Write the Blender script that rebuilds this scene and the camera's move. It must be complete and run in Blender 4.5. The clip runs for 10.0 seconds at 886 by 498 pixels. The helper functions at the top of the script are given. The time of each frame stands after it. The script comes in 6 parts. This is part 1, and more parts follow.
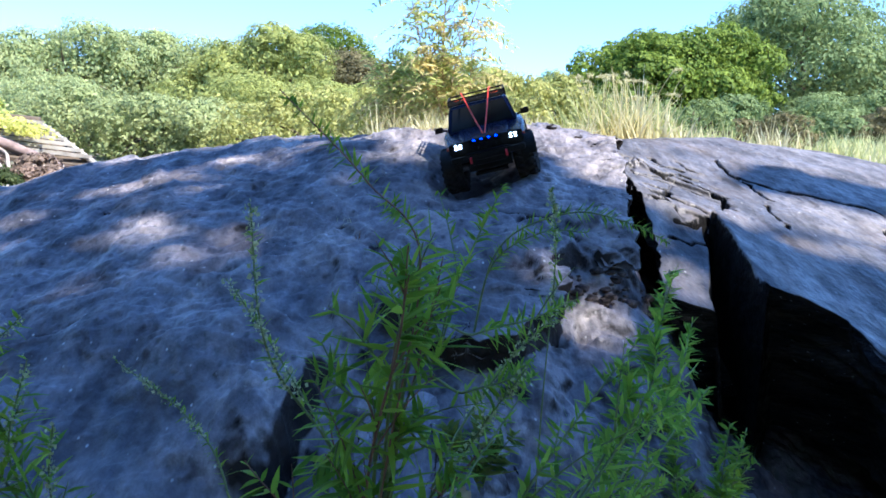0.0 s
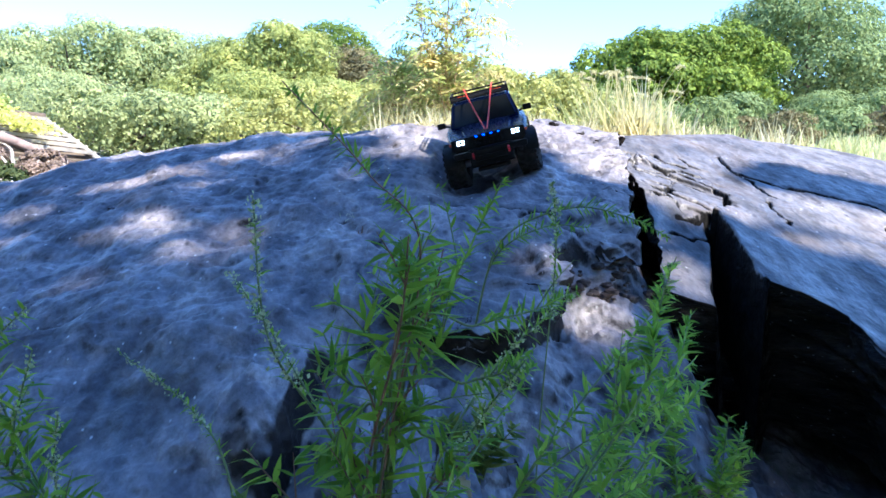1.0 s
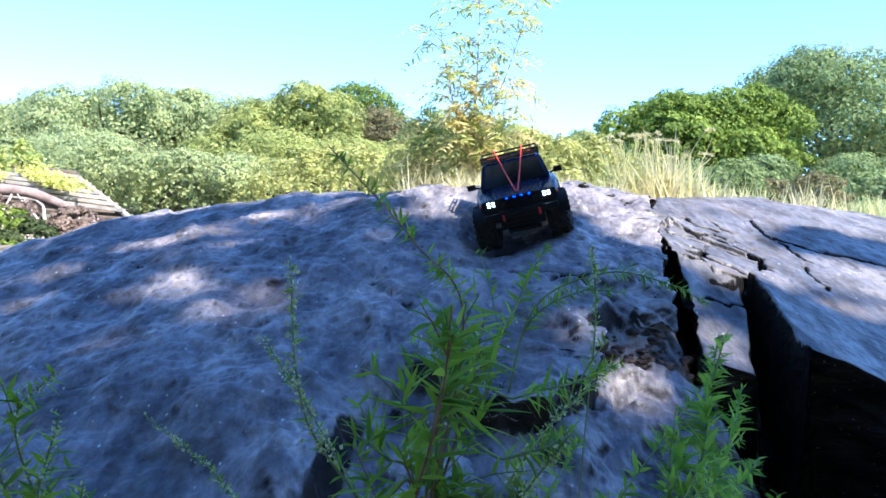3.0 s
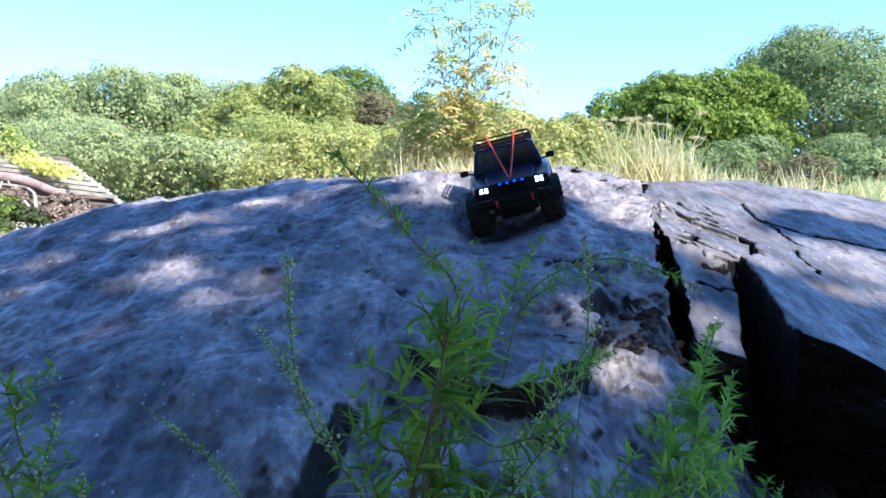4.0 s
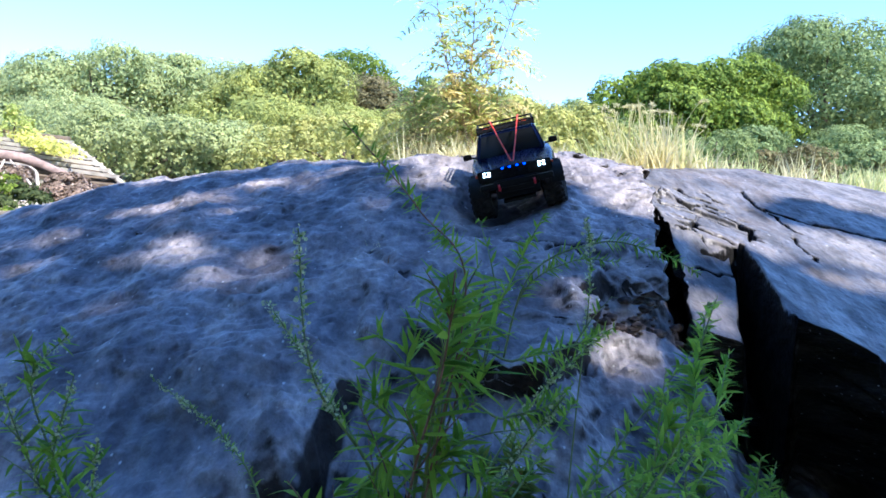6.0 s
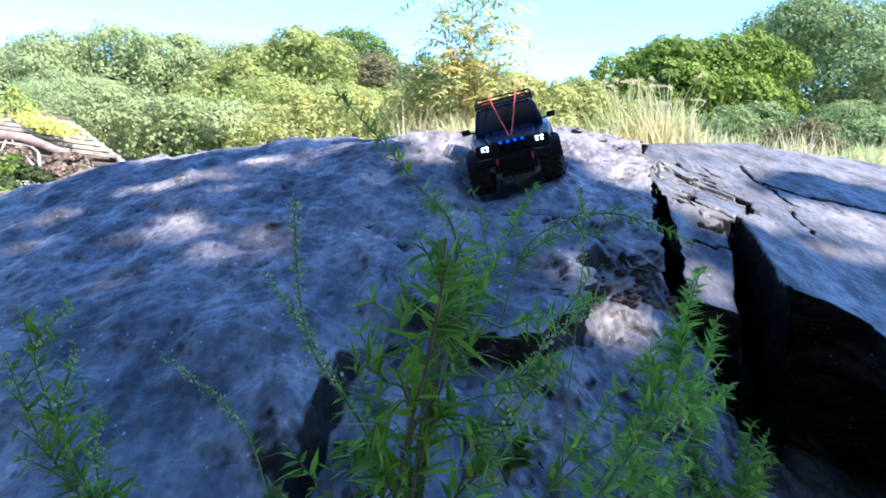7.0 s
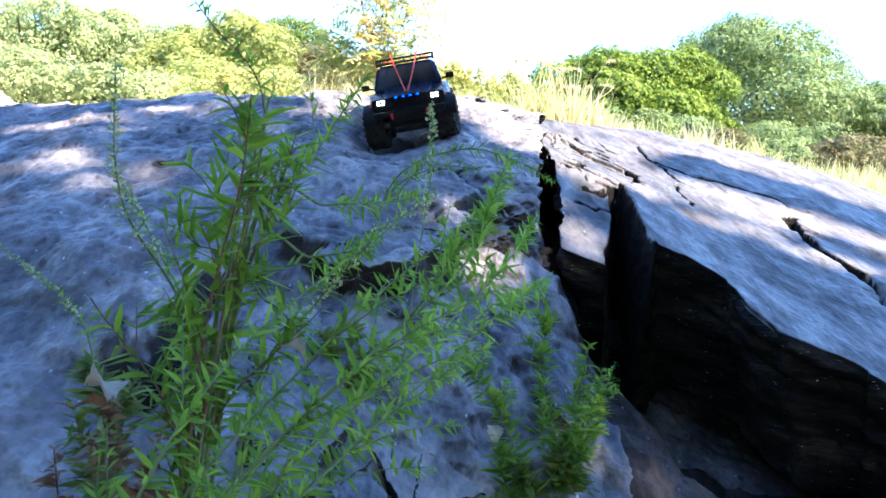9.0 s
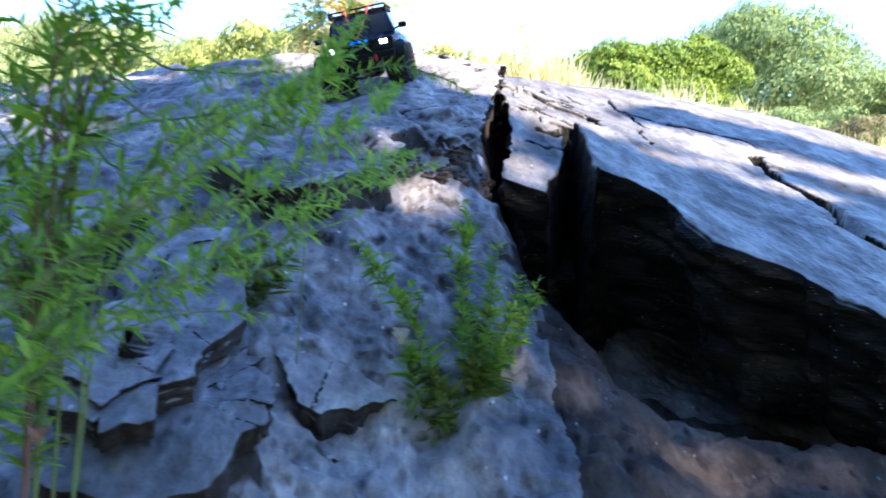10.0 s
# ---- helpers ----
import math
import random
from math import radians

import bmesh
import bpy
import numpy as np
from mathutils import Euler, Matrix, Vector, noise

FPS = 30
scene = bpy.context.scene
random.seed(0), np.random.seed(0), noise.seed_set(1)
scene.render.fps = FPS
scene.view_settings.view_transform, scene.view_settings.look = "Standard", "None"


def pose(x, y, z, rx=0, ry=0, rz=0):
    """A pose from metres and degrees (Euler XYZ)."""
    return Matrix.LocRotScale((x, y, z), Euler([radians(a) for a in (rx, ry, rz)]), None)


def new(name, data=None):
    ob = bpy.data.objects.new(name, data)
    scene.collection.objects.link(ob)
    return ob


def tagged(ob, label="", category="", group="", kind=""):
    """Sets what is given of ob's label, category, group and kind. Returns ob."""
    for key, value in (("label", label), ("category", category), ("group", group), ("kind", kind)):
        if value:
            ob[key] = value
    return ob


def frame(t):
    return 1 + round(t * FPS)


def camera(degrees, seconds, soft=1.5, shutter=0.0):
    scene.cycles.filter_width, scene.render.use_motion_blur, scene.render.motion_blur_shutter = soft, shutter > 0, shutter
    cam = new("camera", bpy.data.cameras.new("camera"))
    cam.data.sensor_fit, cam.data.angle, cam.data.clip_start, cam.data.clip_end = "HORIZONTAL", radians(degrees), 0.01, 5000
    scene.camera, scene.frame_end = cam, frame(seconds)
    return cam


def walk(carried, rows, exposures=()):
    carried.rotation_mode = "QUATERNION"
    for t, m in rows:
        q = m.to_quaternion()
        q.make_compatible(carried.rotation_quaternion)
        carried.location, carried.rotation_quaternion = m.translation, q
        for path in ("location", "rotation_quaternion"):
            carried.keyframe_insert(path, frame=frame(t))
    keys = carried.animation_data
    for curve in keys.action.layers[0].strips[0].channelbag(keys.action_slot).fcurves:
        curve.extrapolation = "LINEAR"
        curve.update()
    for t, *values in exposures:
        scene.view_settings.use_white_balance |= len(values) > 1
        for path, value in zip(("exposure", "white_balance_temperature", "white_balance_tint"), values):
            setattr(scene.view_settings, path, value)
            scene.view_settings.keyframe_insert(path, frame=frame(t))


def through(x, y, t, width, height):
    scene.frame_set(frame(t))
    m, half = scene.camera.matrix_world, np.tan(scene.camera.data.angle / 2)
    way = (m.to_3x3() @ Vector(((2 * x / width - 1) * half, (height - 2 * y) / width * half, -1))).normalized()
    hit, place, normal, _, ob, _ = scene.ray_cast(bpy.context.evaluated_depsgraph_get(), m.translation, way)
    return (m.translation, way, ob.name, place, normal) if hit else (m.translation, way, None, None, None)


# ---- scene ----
# seconds, place, then degrees of yaw, pitch and roll
cam = camera(56.0, 10.0, soft=1.6, shutter=0.4)
PATH = [
    (0, 0.000, 0.000, 1.000, 0.00, -4.20, 0.00),
    (0.5, 0.003, -0.000, 1.001, -0.10, -3.32, -0.05),
    (1, 0.003, -0.009, 0.995, 0.23, -4.37, 0.12),
    (1.5, 0.007, -0.008, 0.998, -0.17, -4.02, -0.00),
    (2, 0.012, 0.006, 1.004, -0.38, -1.72, 1.74),
    (2.5, -0.016, 0.017, 1.001, 2.47, -0.86, 0.88),
    (2.7, -0.016, 0.017, 1.001, 2.17, -0.26, 0.88),
    (4, -0.018, 0.008, 1.011, 1.30, -1.50, 0.19),
    (4.5, -0.024, -0.004, 1.005, 1.86, -2.09, 0.76),
    (5, -0.015, -0.002, 1.002, 1.60, -2.22, 1.54),
    (5.5, -0.028, -0.013, 1.005, 1.88, -2.55, 1.14),
    (5.7, -0.028, -0.013, 1.005, 1.10, -2.25, 1.14),
    (6.8, -0.014, -0.034, 0.992, 1.81, -3.72, 0.67),
    (7, -0.014, -0.034, 0.992, 1.41, -3.92, 0.67),
    (7.5, 0.001, -0.057, 0.962, -0.61, -6.08, 0.99),
    (8, 0.035, -0.062, 0.924, -0.27, -6.68, 2.72),
    (8.5, 0.085, -0.057, 0.879, -2.74, -4.41, 2.99),
    (9, 0.116, -0.071, 0.868, -3.07, -3.67, 4.07),
    (9.5, 0.184, -0.089, 0.813, -0.74, -5.73, 3.24),
    (10, 0.308, -0.063, 0.716, -1.45, -3.35, 1.89),
]
walk(cam, [(t, pose(x, y, z, 90 + pitch, 0, yaw) @ pose(0, 0, 0, 0, 0, roll)) for t, x, y, z, yaw, pitch, roll in PATH],
     [(0.0, 1.44, 5000, 8), (0.6, 1.74, 5000, 8), (1.5, 1.83, 5000, 8), (2.0, 1.90, 5000, 8), (2.7, 1.74, 5000, 8), (4.0, 1.51, 5000, 8), (6.8, 1.63, 5000, 8), (7.5, 1.95, 5000, 8), (8.0, 2.04, 5300, 8), (8.5, 2.38, 5550, 8), (10.0, 2.37, 5550, 8)])

# ---- light ----
SUN = Vector((0.50, -0.48, 0.76)).normalized()      # towards the sun
world = bpy.data.worlds.new("sky")
scene.world = world
world.use_nodes = True
wn = world.node_tree.nodes
sky = wn.new("ShaderNodeTexSky")
sky.sky_type, sky.sun_disc = "NISHITA", False
sky.sun_elevation = math.asin(SUN.z)
sky.sun_rotation = math.atan2(SUN.x, SUN.y)
sky.altitude = 1500.0
sky.air_density, sky.dust_density, sky.ozone_density = 0.95, 0.05, 2.8
world.node_tree.links.new(sky.outputs[0], wn["Background"].inputs[0])
wn["Background"].inputs[1].default_value = 0.162
sun = new("sun", bpy.data.lights.new("sun", "SUN"))
sun.data.energy, sun.data.angle, sun.data.color = 5.0, radians(1.0), (1.0, 0.79, 0.54)
sun.matrix_world = Matrix.Translation((3, -2, 12)) @ SUN.to_track_quat("Z", "Y").to_matrix().to_4x4()


# ---- materials ----
def material(name, rough=0.8, metal=0.0):
    m = bpy.data.materials.new(name)
    m.use_nodes = True
    b = m.node_tree.nodes["Principled BSDF"]
    b.inputs["Roughness"].default_value, b.inputs["Metallic"].default_value = rough, metal
    return m, m.node_tree.nodes, m.node_tree.links, b


def node(nodes, kind, **values):
    n = nodes.new(kind)
    for k, v in values.items():
        n.inputs[k.replace("_", " ")].default_value = v
    return n


def ramp(nodes, links, source, stops):
    r = nodes.new("ShaderNodeValToRGB")
    e = r.color_ramp.elements
    while len(e) < len(stops):
        e.new(0.5)
    for i, (p, c) in enumerate(stops):
        e[i].position, e[i].color = p, (*c, 1)
    links.new(source, r.inputs[0])
    return r


def mixed(nodes, links, factor, a, b, kind="MIX"):
    m = nodes.new("ShaderNodeMix")
    m.data_type, m.blend_type = "RGBA", kind
    for s, i in ((factor, 0), (a, 6), (b, 7)):
        if hasattr(s, "is_linked"):
            links.new(s, m.inputs[i])
        elif i == 0:
            m.inputs[0].default_value = s
        else:
            m.inputs[i].default_value = (*s, 1)
    return m.outputs[2]


def rock_material(name, tones, warm=(0.19, 0.145, 0.12), warmth=0.5, gloss=0.56, bands=0.0, broken=None, shine=0.65, grains=0.9):
    """Grey mica schist: broad tone, mottling, brown stains, dark pits with painted shade, pale grains doubling as
    painted glints, and relief; bands: layering seen from the side; broken: dark colour painting shade on steep faces.
    """
    m, n, l, b = material(name, gloss)
    b.inputs["Specular IOR Level"].default_value = shine
    tc = n.new("ShaderNodeTexCoord")
    mp = node(n, "ShaderNodeMapping", Scale=(1.1, 1.1 if bands else 0.45, 1.0 + bands * 4), Rotation=(0.10, 0.08, 0.16))
    l.new(tc.outputs["Object"], mp.inputs[0])

    def field(kind, **values):
        t = node(n, kind, **values)
        l.new(mp.outputs[0], t.inputs["Vector"])
        return t

    broad = field("ShaderNodeTexNoise", Scale=2.6, Detail=5.0, Roughness=0.6)
    mottle = field("ShaderNodeTexNoise", Scale=13.0, Detail=4.5, Roughness=0.55)
    fine = field("ShaderNodeTexNoise", Scale=70.0, Detail=4.0, Roughness=0.6)
    blotch = field("ShaderNodeTexNoise", Scale=38.0, Detail=3.0, Roughness=0.6)
    stain = field("ShaderNodeTexNoise", Scale=4.7, Detail=5.0, Roughness=0.6)
    grain = field("ShaderNodeTexVoronoi", Scale=52.0, Randomness=1.0)
    pits = field("ShaderNodeTexVoronoi", Scale=34.0, Randomness=1.0)
    base = ramp(n, l, broad.outputs["Fac"], [(0.34, tones[0]), (0.5, tones[1]), (0.67, tones[2])])
    mot = ramp(n, l, mottle.outputs["Fac"], [(0.38, (0.46, 0.47, 0.52)), (0.47, (0.81, 0.81, 0.84)), (0.54, (1.05, 1.04, 1.03)), (0.63, (1.29, 1.26, 1.23))])
    c = mixed(n, l, 0.9, base.outputs[0], mot.outputs[0], "MULTIPLY")
    dots = ramp(n, l, blotch.outputs["Fac"], [(0.38, (0.45, 0.46, 0.50)), (0.46, (0.92, 0.92, 0.94)), (0.56, (1.04, 1.03, 1.02)), (0.66, (1.5, 1.47, 1.42))])
    c = mixed(n, l, 0.5, c, dots.outputs[0], "MULTIPLY")
    speck = ramp(n, l, fine.outputs["Fac"], [(0.3, (0.70, 0.70, 0.70)), (0.7, (1.32, 1.32, 1.32))])
    c = mixed(n, l, 0.8, c, speck.outputs[0], "MULTIPLY")
    sm = ramp(n, l, stain.outputs["Fac"], [(0.50, (0, 0, 0)), (0.64, (warmth,) * 3)])
    c = mixed(n, l, sm.outputs[0], c, warm)
    # pale grains, whitened so that they also paint in mica glints
    gm = ramp(n, l, grain.outputs["Distance"], [(0.05, (grains,) * 3), (0.20, (0, 0, 0))])
    sel = ramp(n, l, grain.outputs["Color"], [(0.76, (0, 0, 0)), (0.79, (1, 1, 1))])
    c = mixed(n, l, mixed(n, l, 1.0, gm.outputs[0], sel.outputs[0], "MULTIPLY"), c, (0.72, 0.72, 0.74))
    # pits darkened in colour, painting the shade of small hollows
    pm = ramp(n, l, pits.outputs["Distance"], [(0.10, (0.25, 0.25, 0.28)), (0.30, (1, 1, 1))])
    ps = ramp(n, l, pits.outputs["Color"], [(0.66, (0, 0, 0)), (0.72, (1, 1, 1))])
    c = mixed(n, l, ps.outputs[0], c, mixed(n, l, 1.0, c, pm.outputs[0], "MULTIPLY"))
    if broken:                       # shade painted into the colour: steep faces turn dark whatever lights them
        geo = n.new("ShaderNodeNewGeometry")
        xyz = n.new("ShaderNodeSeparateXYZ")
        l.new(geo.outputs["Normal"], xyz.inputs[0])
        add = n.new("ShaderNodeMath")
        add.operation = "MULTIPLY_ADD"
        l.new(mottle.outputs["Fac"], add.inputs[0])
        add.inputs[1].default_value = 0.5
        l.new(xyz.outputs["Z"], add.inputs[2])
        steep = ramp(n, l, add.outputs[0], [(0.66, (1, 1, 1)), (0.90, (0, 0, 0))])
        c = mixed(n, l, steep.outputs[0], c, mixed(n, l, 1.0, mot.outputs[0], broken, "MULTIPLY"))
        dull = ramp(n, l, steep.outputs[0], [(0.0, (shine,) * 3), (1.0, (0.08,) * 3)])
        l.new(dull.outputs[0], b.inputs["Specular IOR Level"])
    l.new(c, b.inputs["Base Color"])
    last = None
    for source, strength, reach in ((broad.outputs["Fac"], 0.4, 0.02), (mottle.outputs["Fac"], 0.75, 0.014), (blotch.outputs["Fac"], 0.85, 0.008), (fine.outputs["Fac"], 0.6, 0.003), (pits.outputs["Distance"], 0.4, 0.004)):
        bp = node(n, "ShaderNodeBump", Strength=strength, Distance=reach)
        l.new(source, bp.inputs["Height"])
        if last:
            l.new(last, bp.inputs["Normal"])
        last = bp.outputs[0]
    l.new(last, b.inputs["Normal"])
    rr = ramp(n, l, mottle.outputs["Fac"], [(0.35, (gloss + 0.15,) * 3), (0.7, (gloss - 0.2,) * 3)])
    l.new(rr.outputs[0], b.inputs["Roughness"])
    return m


def leaf_material(name, dark, light, through=0.35, rough=0.6):
    m, n, l, b = material(name, rough)
    b.inputs["Specular IOR Level"].default_value = 0.25
    geo = n.new("ShaderNodeNewGeometry")
    tc = n.new("ShaderNodeTexCoord")
    ns = node(n, "ShaderNodeTexNoise", Scale=1.3, Detail=3.0)
    l.new(tc.outputs["Object"], ns.inputs["Vector"])
    r = ramp(n, l, geo.outputs["Random Per Island"], [(0.0, dark), (1.0, light)])
    tone = ramp(n, l, ns.outputs["Fac"], [(0.3, (0.7, 0.75, 0.7)), (0.7, (1.2, 1.15, 1.05))])
    c = mixed(n, l, 1.0, r.outputs[0], tone.outputs[0], "MULTIPLY")
    l.new(c, b.inputs["Base Color"])
    tr = n.new("ShaderNodeBsdfTranslucent")
    l.new(c, tr.inputs[0])
    mx = n.new("ShaderNodeMixShader")
    mx.inputs[0].default_value = through
    l.new(b.outputs[0], mx.inputs[1])
    l.new(tr.outputs[0], mx.inputs[2])
    l.new(mx.outputs[0], n["Material Output"].inputs[0])
    return m


def plain(name, colour, rough=0.5, metal=0.0, vary=0.12, scale=40.0, bump=0.0):
    """A colour with fine mottling and relief."""
    m, n, l, b = material(name, rough, metal)
    tc = n.new("ShaderNodeTexCoord")
    ns = node(n, "ShaderNodeTexNoise", Scale=scale, Detail=5.0, Roughness=0.6)
    l.new(tc.outputs["Object"], ns.inputs["Vector"])
    lo, hi = [tuple(min(1, c * (1 + s * vary)) for c in colour) for s in (-1, 1)]
    r = ramp(n, l, ns.outputs["Fac"], [(0.3, lo), (0.7, hi)])
    l.new(r.outputs[0], b.inputs["Base Color"])
    if bump:
        bp = node(n, "ShaderNodeBump", Strength=bump, Distance=0.002)
        l.new(ns.outputs["Fac"], bp.inputs["Height"])
        l.new(bp.outputs[0], b.inputs["Normal"])
    return m


def glowing(name, colour, strength):
    m, n, l, b = material(name, 0.3)
    b.inputs["Base Color"].default_value = (*colour, 1)
    b.inputs["Emission Color"].default_value = (*colour, 1)
    b.inputs["Emission Strength"].default_value = strength
    return m


# broken holds the painted shade colour for each stone's steep faces
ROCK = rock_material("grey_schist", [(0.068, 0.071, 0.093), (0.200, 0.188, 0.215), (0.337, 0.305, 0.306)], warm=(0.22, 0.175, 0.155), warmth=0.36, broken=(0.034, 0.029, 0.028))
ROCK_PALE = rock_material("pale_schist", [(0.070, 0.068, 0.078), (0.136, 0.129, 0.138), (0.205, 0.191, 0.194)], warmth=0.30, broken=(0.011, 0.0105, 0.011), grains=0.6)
# layered stone with the overhang's shade put into its near-black colour
ROCK_SHADED = rock_material("dark_layered_schist", [(0.007, 0.007, 0.0075), (0.009, 0.0085, 0.0092), (0.036, 0.032, 0.030)], warm=(0.05, 0.04, 0.03), warmth=0.35, bands=1.0, shine=0.06)
SOIL = rock_material("dry_soil", [(0.10, 0.085, 0.06), (0.17, 0.14, 0.09), (0.26, 0.22, 0.14)], warm=(0.12, 0.13, 0.05), warmth=0.9, gloss=0.9)
BARK = plain("bark", (0.13, 0.10, 0.075), 0.9, vary=0.4, scale=14, bump=0.8)
STEM_GREEN = plain("green_stem", (0.16, 0.21, 0.07), 0.6, vary=0.3, scale=60)
TWIG_TAN = plain("tan_twig", (0.44, 0.33, 0.19), 0.7, vary=0.3, scale=40)
STEM_RED = plain("red_brown_stem", (0.20, 0.10, 0.07), 0.6, vary=0.35, scale=60)
LEAF_WEED = leaf_material("weed_leaf", (0.125, 0.25, 0.03), (0.39, 0.56, 0.07), 0.45)
LEAF_PALE = leaf_material("pale_weed_leaf", (0.16, 0.31, 0.05), (0.43, 0.62, 0.10), 0.5)
LEAF_BUD = leaf_material("pale_buds", (0.42, 0.47, 0.24), (0.66, 0.68, 0.44), 0.3)
LEAF_DRY = leaf_material("dry_leaf", (0.22, 0.10, 0.06), (0.45, 0.30, 0.20), 0.25)
LEAF_LOBED = leaf_material("lobed_leaf", (0.10, 0.18, 0.04), (0.30, 0.34, 0.07), 0.35)
LEAF_LOCUST = leaf_material("locust_leaf", (0.34, 0.44, 0.12), (0.70, 0.72, 0.28), 0.55)
LEAF_GOLD = leaf_material("golden_leaf", (0.68, 0.58, 0.24), (0.90, 0.80, 0.46), 0.5)
LEAF_BRUSH = leaf_material("yellow_brush_leaf", (0.35, 0.38, 0.12), (0.60, 0.59, 0.24), 0.45)
GRASS = leaf_material("tall_grass", (0.42, 0.48, 0.18), (0.84, 0.80, 0.46), 0.5)
GRASS_DRY = leaf_material("dry_grass", (0.62, 0.57, 0.32), (0.88, 0.83, 0.60), 0.5)
LEAF_VINE = leaf_material("creeper_leaf", (0.58, 0.60, 0.14), (0.84, 0.82, 0.30), 0.45)
LEAF_TANGLE = leaf_material("tangled_brown_leaf", (0.16, 0.12, 0.10), (0.38, 0.29, 0.26), 0.3)
LEAF_UNDER = leaf_material("dark_brush_leaf", (0.03, 0.05, 0.018), (0.10, 0.13, 0.045), 0.3)
LEAF_BLOSSOM = leaf_material("pale_blossom", (0.55, 0.48, 0.46), (0.80, 0.74, 0.72), 0.3)
TREE_SILVER = leaf_material("silver_green_leaf", (0.30, 0.36, 0.16), (0.47, 0.52, 0.26), 0.4)
TREE_YELLOW = leaf_material("yellow_green_leaf", (0.27, 0.31, 0.09), (0.45, 0.48, 0.16), 0.4)
TREE_GREEN = leaf_material("deep_green_leaf", (0.07, 0.12, 0.02), (0.29, 0.38, 0.055), 0.4)
TREE_GREY = leaf_material("grey_green_leaf", (0.15, 0.21, 0.085), (0.32, 0.40, 0.17), 0.4)
TREE_BROWN = leaf_material("brownish_leaf", (0.14, 0.12, 0.06), (0.27, 0.25, 0.13), 0.4)


# ---- mesh helpers ----
def mesh_grid(name, pts, mat):
    """A sheet from an array of rows and columns of points."""
    r, c = pts.shape[:2]
    i = np.arange(r * c).reshape(r, c)
    quads = np.stack([i[:-1, :-1], i[:-1, 1:], i[1:, 1:], i[1:, :-1]], -1).reshape(-1, 4)
    return quad_mesh(name, pts.reshape(-1, 3), quads, mat)


def quad_mesh(name, verts, quads, mat, smooth=True):
    me = bpy.data.meshes.new(name)
    nv, nf = len(verts), len(quads)
    me.vertices.add(nv)
    me.vertices.foreach_set("co", np.asarray(verts, np.float32).ravel())
    me.loops.add(nf * 4)
    me.loops.foreach_set("vertex_index", np.asarray(quads, np.int32).ravel())
    me.polygons.add(nf)
    me.polygons.foreach_set("loop_start", np.arange(nf, dtype=np.int32) * 4)
    me.polygons.foreach_set("use_smooth", np.full(nf, smooth))
    me.update(calc_edges=True)
    me.validate()
    me.materials.append(mat)
    return me


def thing(name, where, label, category, group="", kind=""):
    """An Empty at a thing's base."""
    ob = new(name)
    ob.empty_display_size = 0.05
    ob.matrix_world = where if isinstance(where, Matrix) else Matrix.Translation(where)
    return tagged(ob, label, category, group, kind)


def part_mesh(name, me, parent, label=""):
    ob = new(name, me)
    ob.parent = parent
    return tagged(ob, label)


def part(name, bm, mat, parent, label="", smooth=True):
    me = bpy.data.meshes.new(name)
    bm.to_mesh(me)
    bm.free()
    me.materials.append(mat)
    if smooth:
        me.polygons.foreach_set("use_smooth", [True] * len(me.polygons))
        me.set_sharp_from_angle(angle=radians(40))
    return part_mesh(name, me, parent, label)


def tube(path, radii, sides=6):
    """Points and quads of a round rod along a path."""
    p = np.asarray(path, float)
    n = len(p)
    r = np.broadcast_to(np.asarray(radii, float), (n,))
    tg = np.gradient(p, axis=0)
    tg /= np.linalg.norm(tg, axis=1)[:, None] + 1e-9
    ref = np.where(np.abs(tg[:, 2:3]) > 0.9, np.array([[1.0, 0, 0]]), np.array([[0, 0, 1.0]]))
    a = np.cross(tg, ref)
    a /= np.linalg.norm(a, axis=1)[:, None] + 1e-9
    b = np.cross(tg, a)
    th = np.arange(sides) * 2 * np.pi / sides
    ring = p[:, None] + r[:, None, None] * (np.cos(th)[None, :, None] * a[:, None] + np.sin(th)[None, :, None] * b[:, None])
    i = np.arange(n * sides).reshape(n, sides)
    q = np.stack([i[:-1], np.roll(i[:-1], -1, 1), np.roll(i[1:], -1, 1), i[1:]], -1).reshape(-1, 4)
    return ring.reshape(-1, 3), q


def gather(pieces):
    vs, qs, k = [], [], 0
    for v, q in pieces:
        vs.append(v)
        qs.append(np.asarray(q) + k)
        k += len(v)
    return np.concatenate(vs), np.concatenate(qs)


def bend(points, n):
    """A smooth line through a few points."""
    p = np.asarray(points, float)
    if len(p) == 2:
        return p[0] + (p[1] - p[0]) * np.linspace(0, 1, n)[:, None]
    q = np.vstack([2 * p[0] - p[1], p, 2 * p[-1] - p[-2]])
    out = []
    for s in np.linspace(0, len(p) - 1 - 1e-6, n):
        i, f = int(s), s - int(s)
        a, b, c, d = q[i:i + 4]
        out.append(0.5 * (2 * b + (c - a) * f + (2 * a - 5 * b + 4 * c - d) * f * f + (3 * b - a - 3 * c + d) * f ** 3))
    return np.array(out)


def hashed(ix, iy, seed):
    h = np.sin(ix * 127.1 + iy * 311.7 + seed * 74.7) * 43758.5453
    return h - np.floor(h)


def noise2(x, y, seed=0):
    ix, iy = np.floor(x), np.floor(y)
    fx, fy = x - ix, y - iy
    fx, fy = fx * fx * (3 - 2 * fx), fy * fy * (3 - 2 * fy)
    a, b = hashed(ix, iy, seed), hashed(ix + 1, iy, seed)
    c, d = hashed(ix, iy + 1, seed), hashed(ix + 1, iy + 1, seed)
    return (a + (b - a) * fx) * (1 - fy) + (c + (d - c) * fx) * fy - 0.5


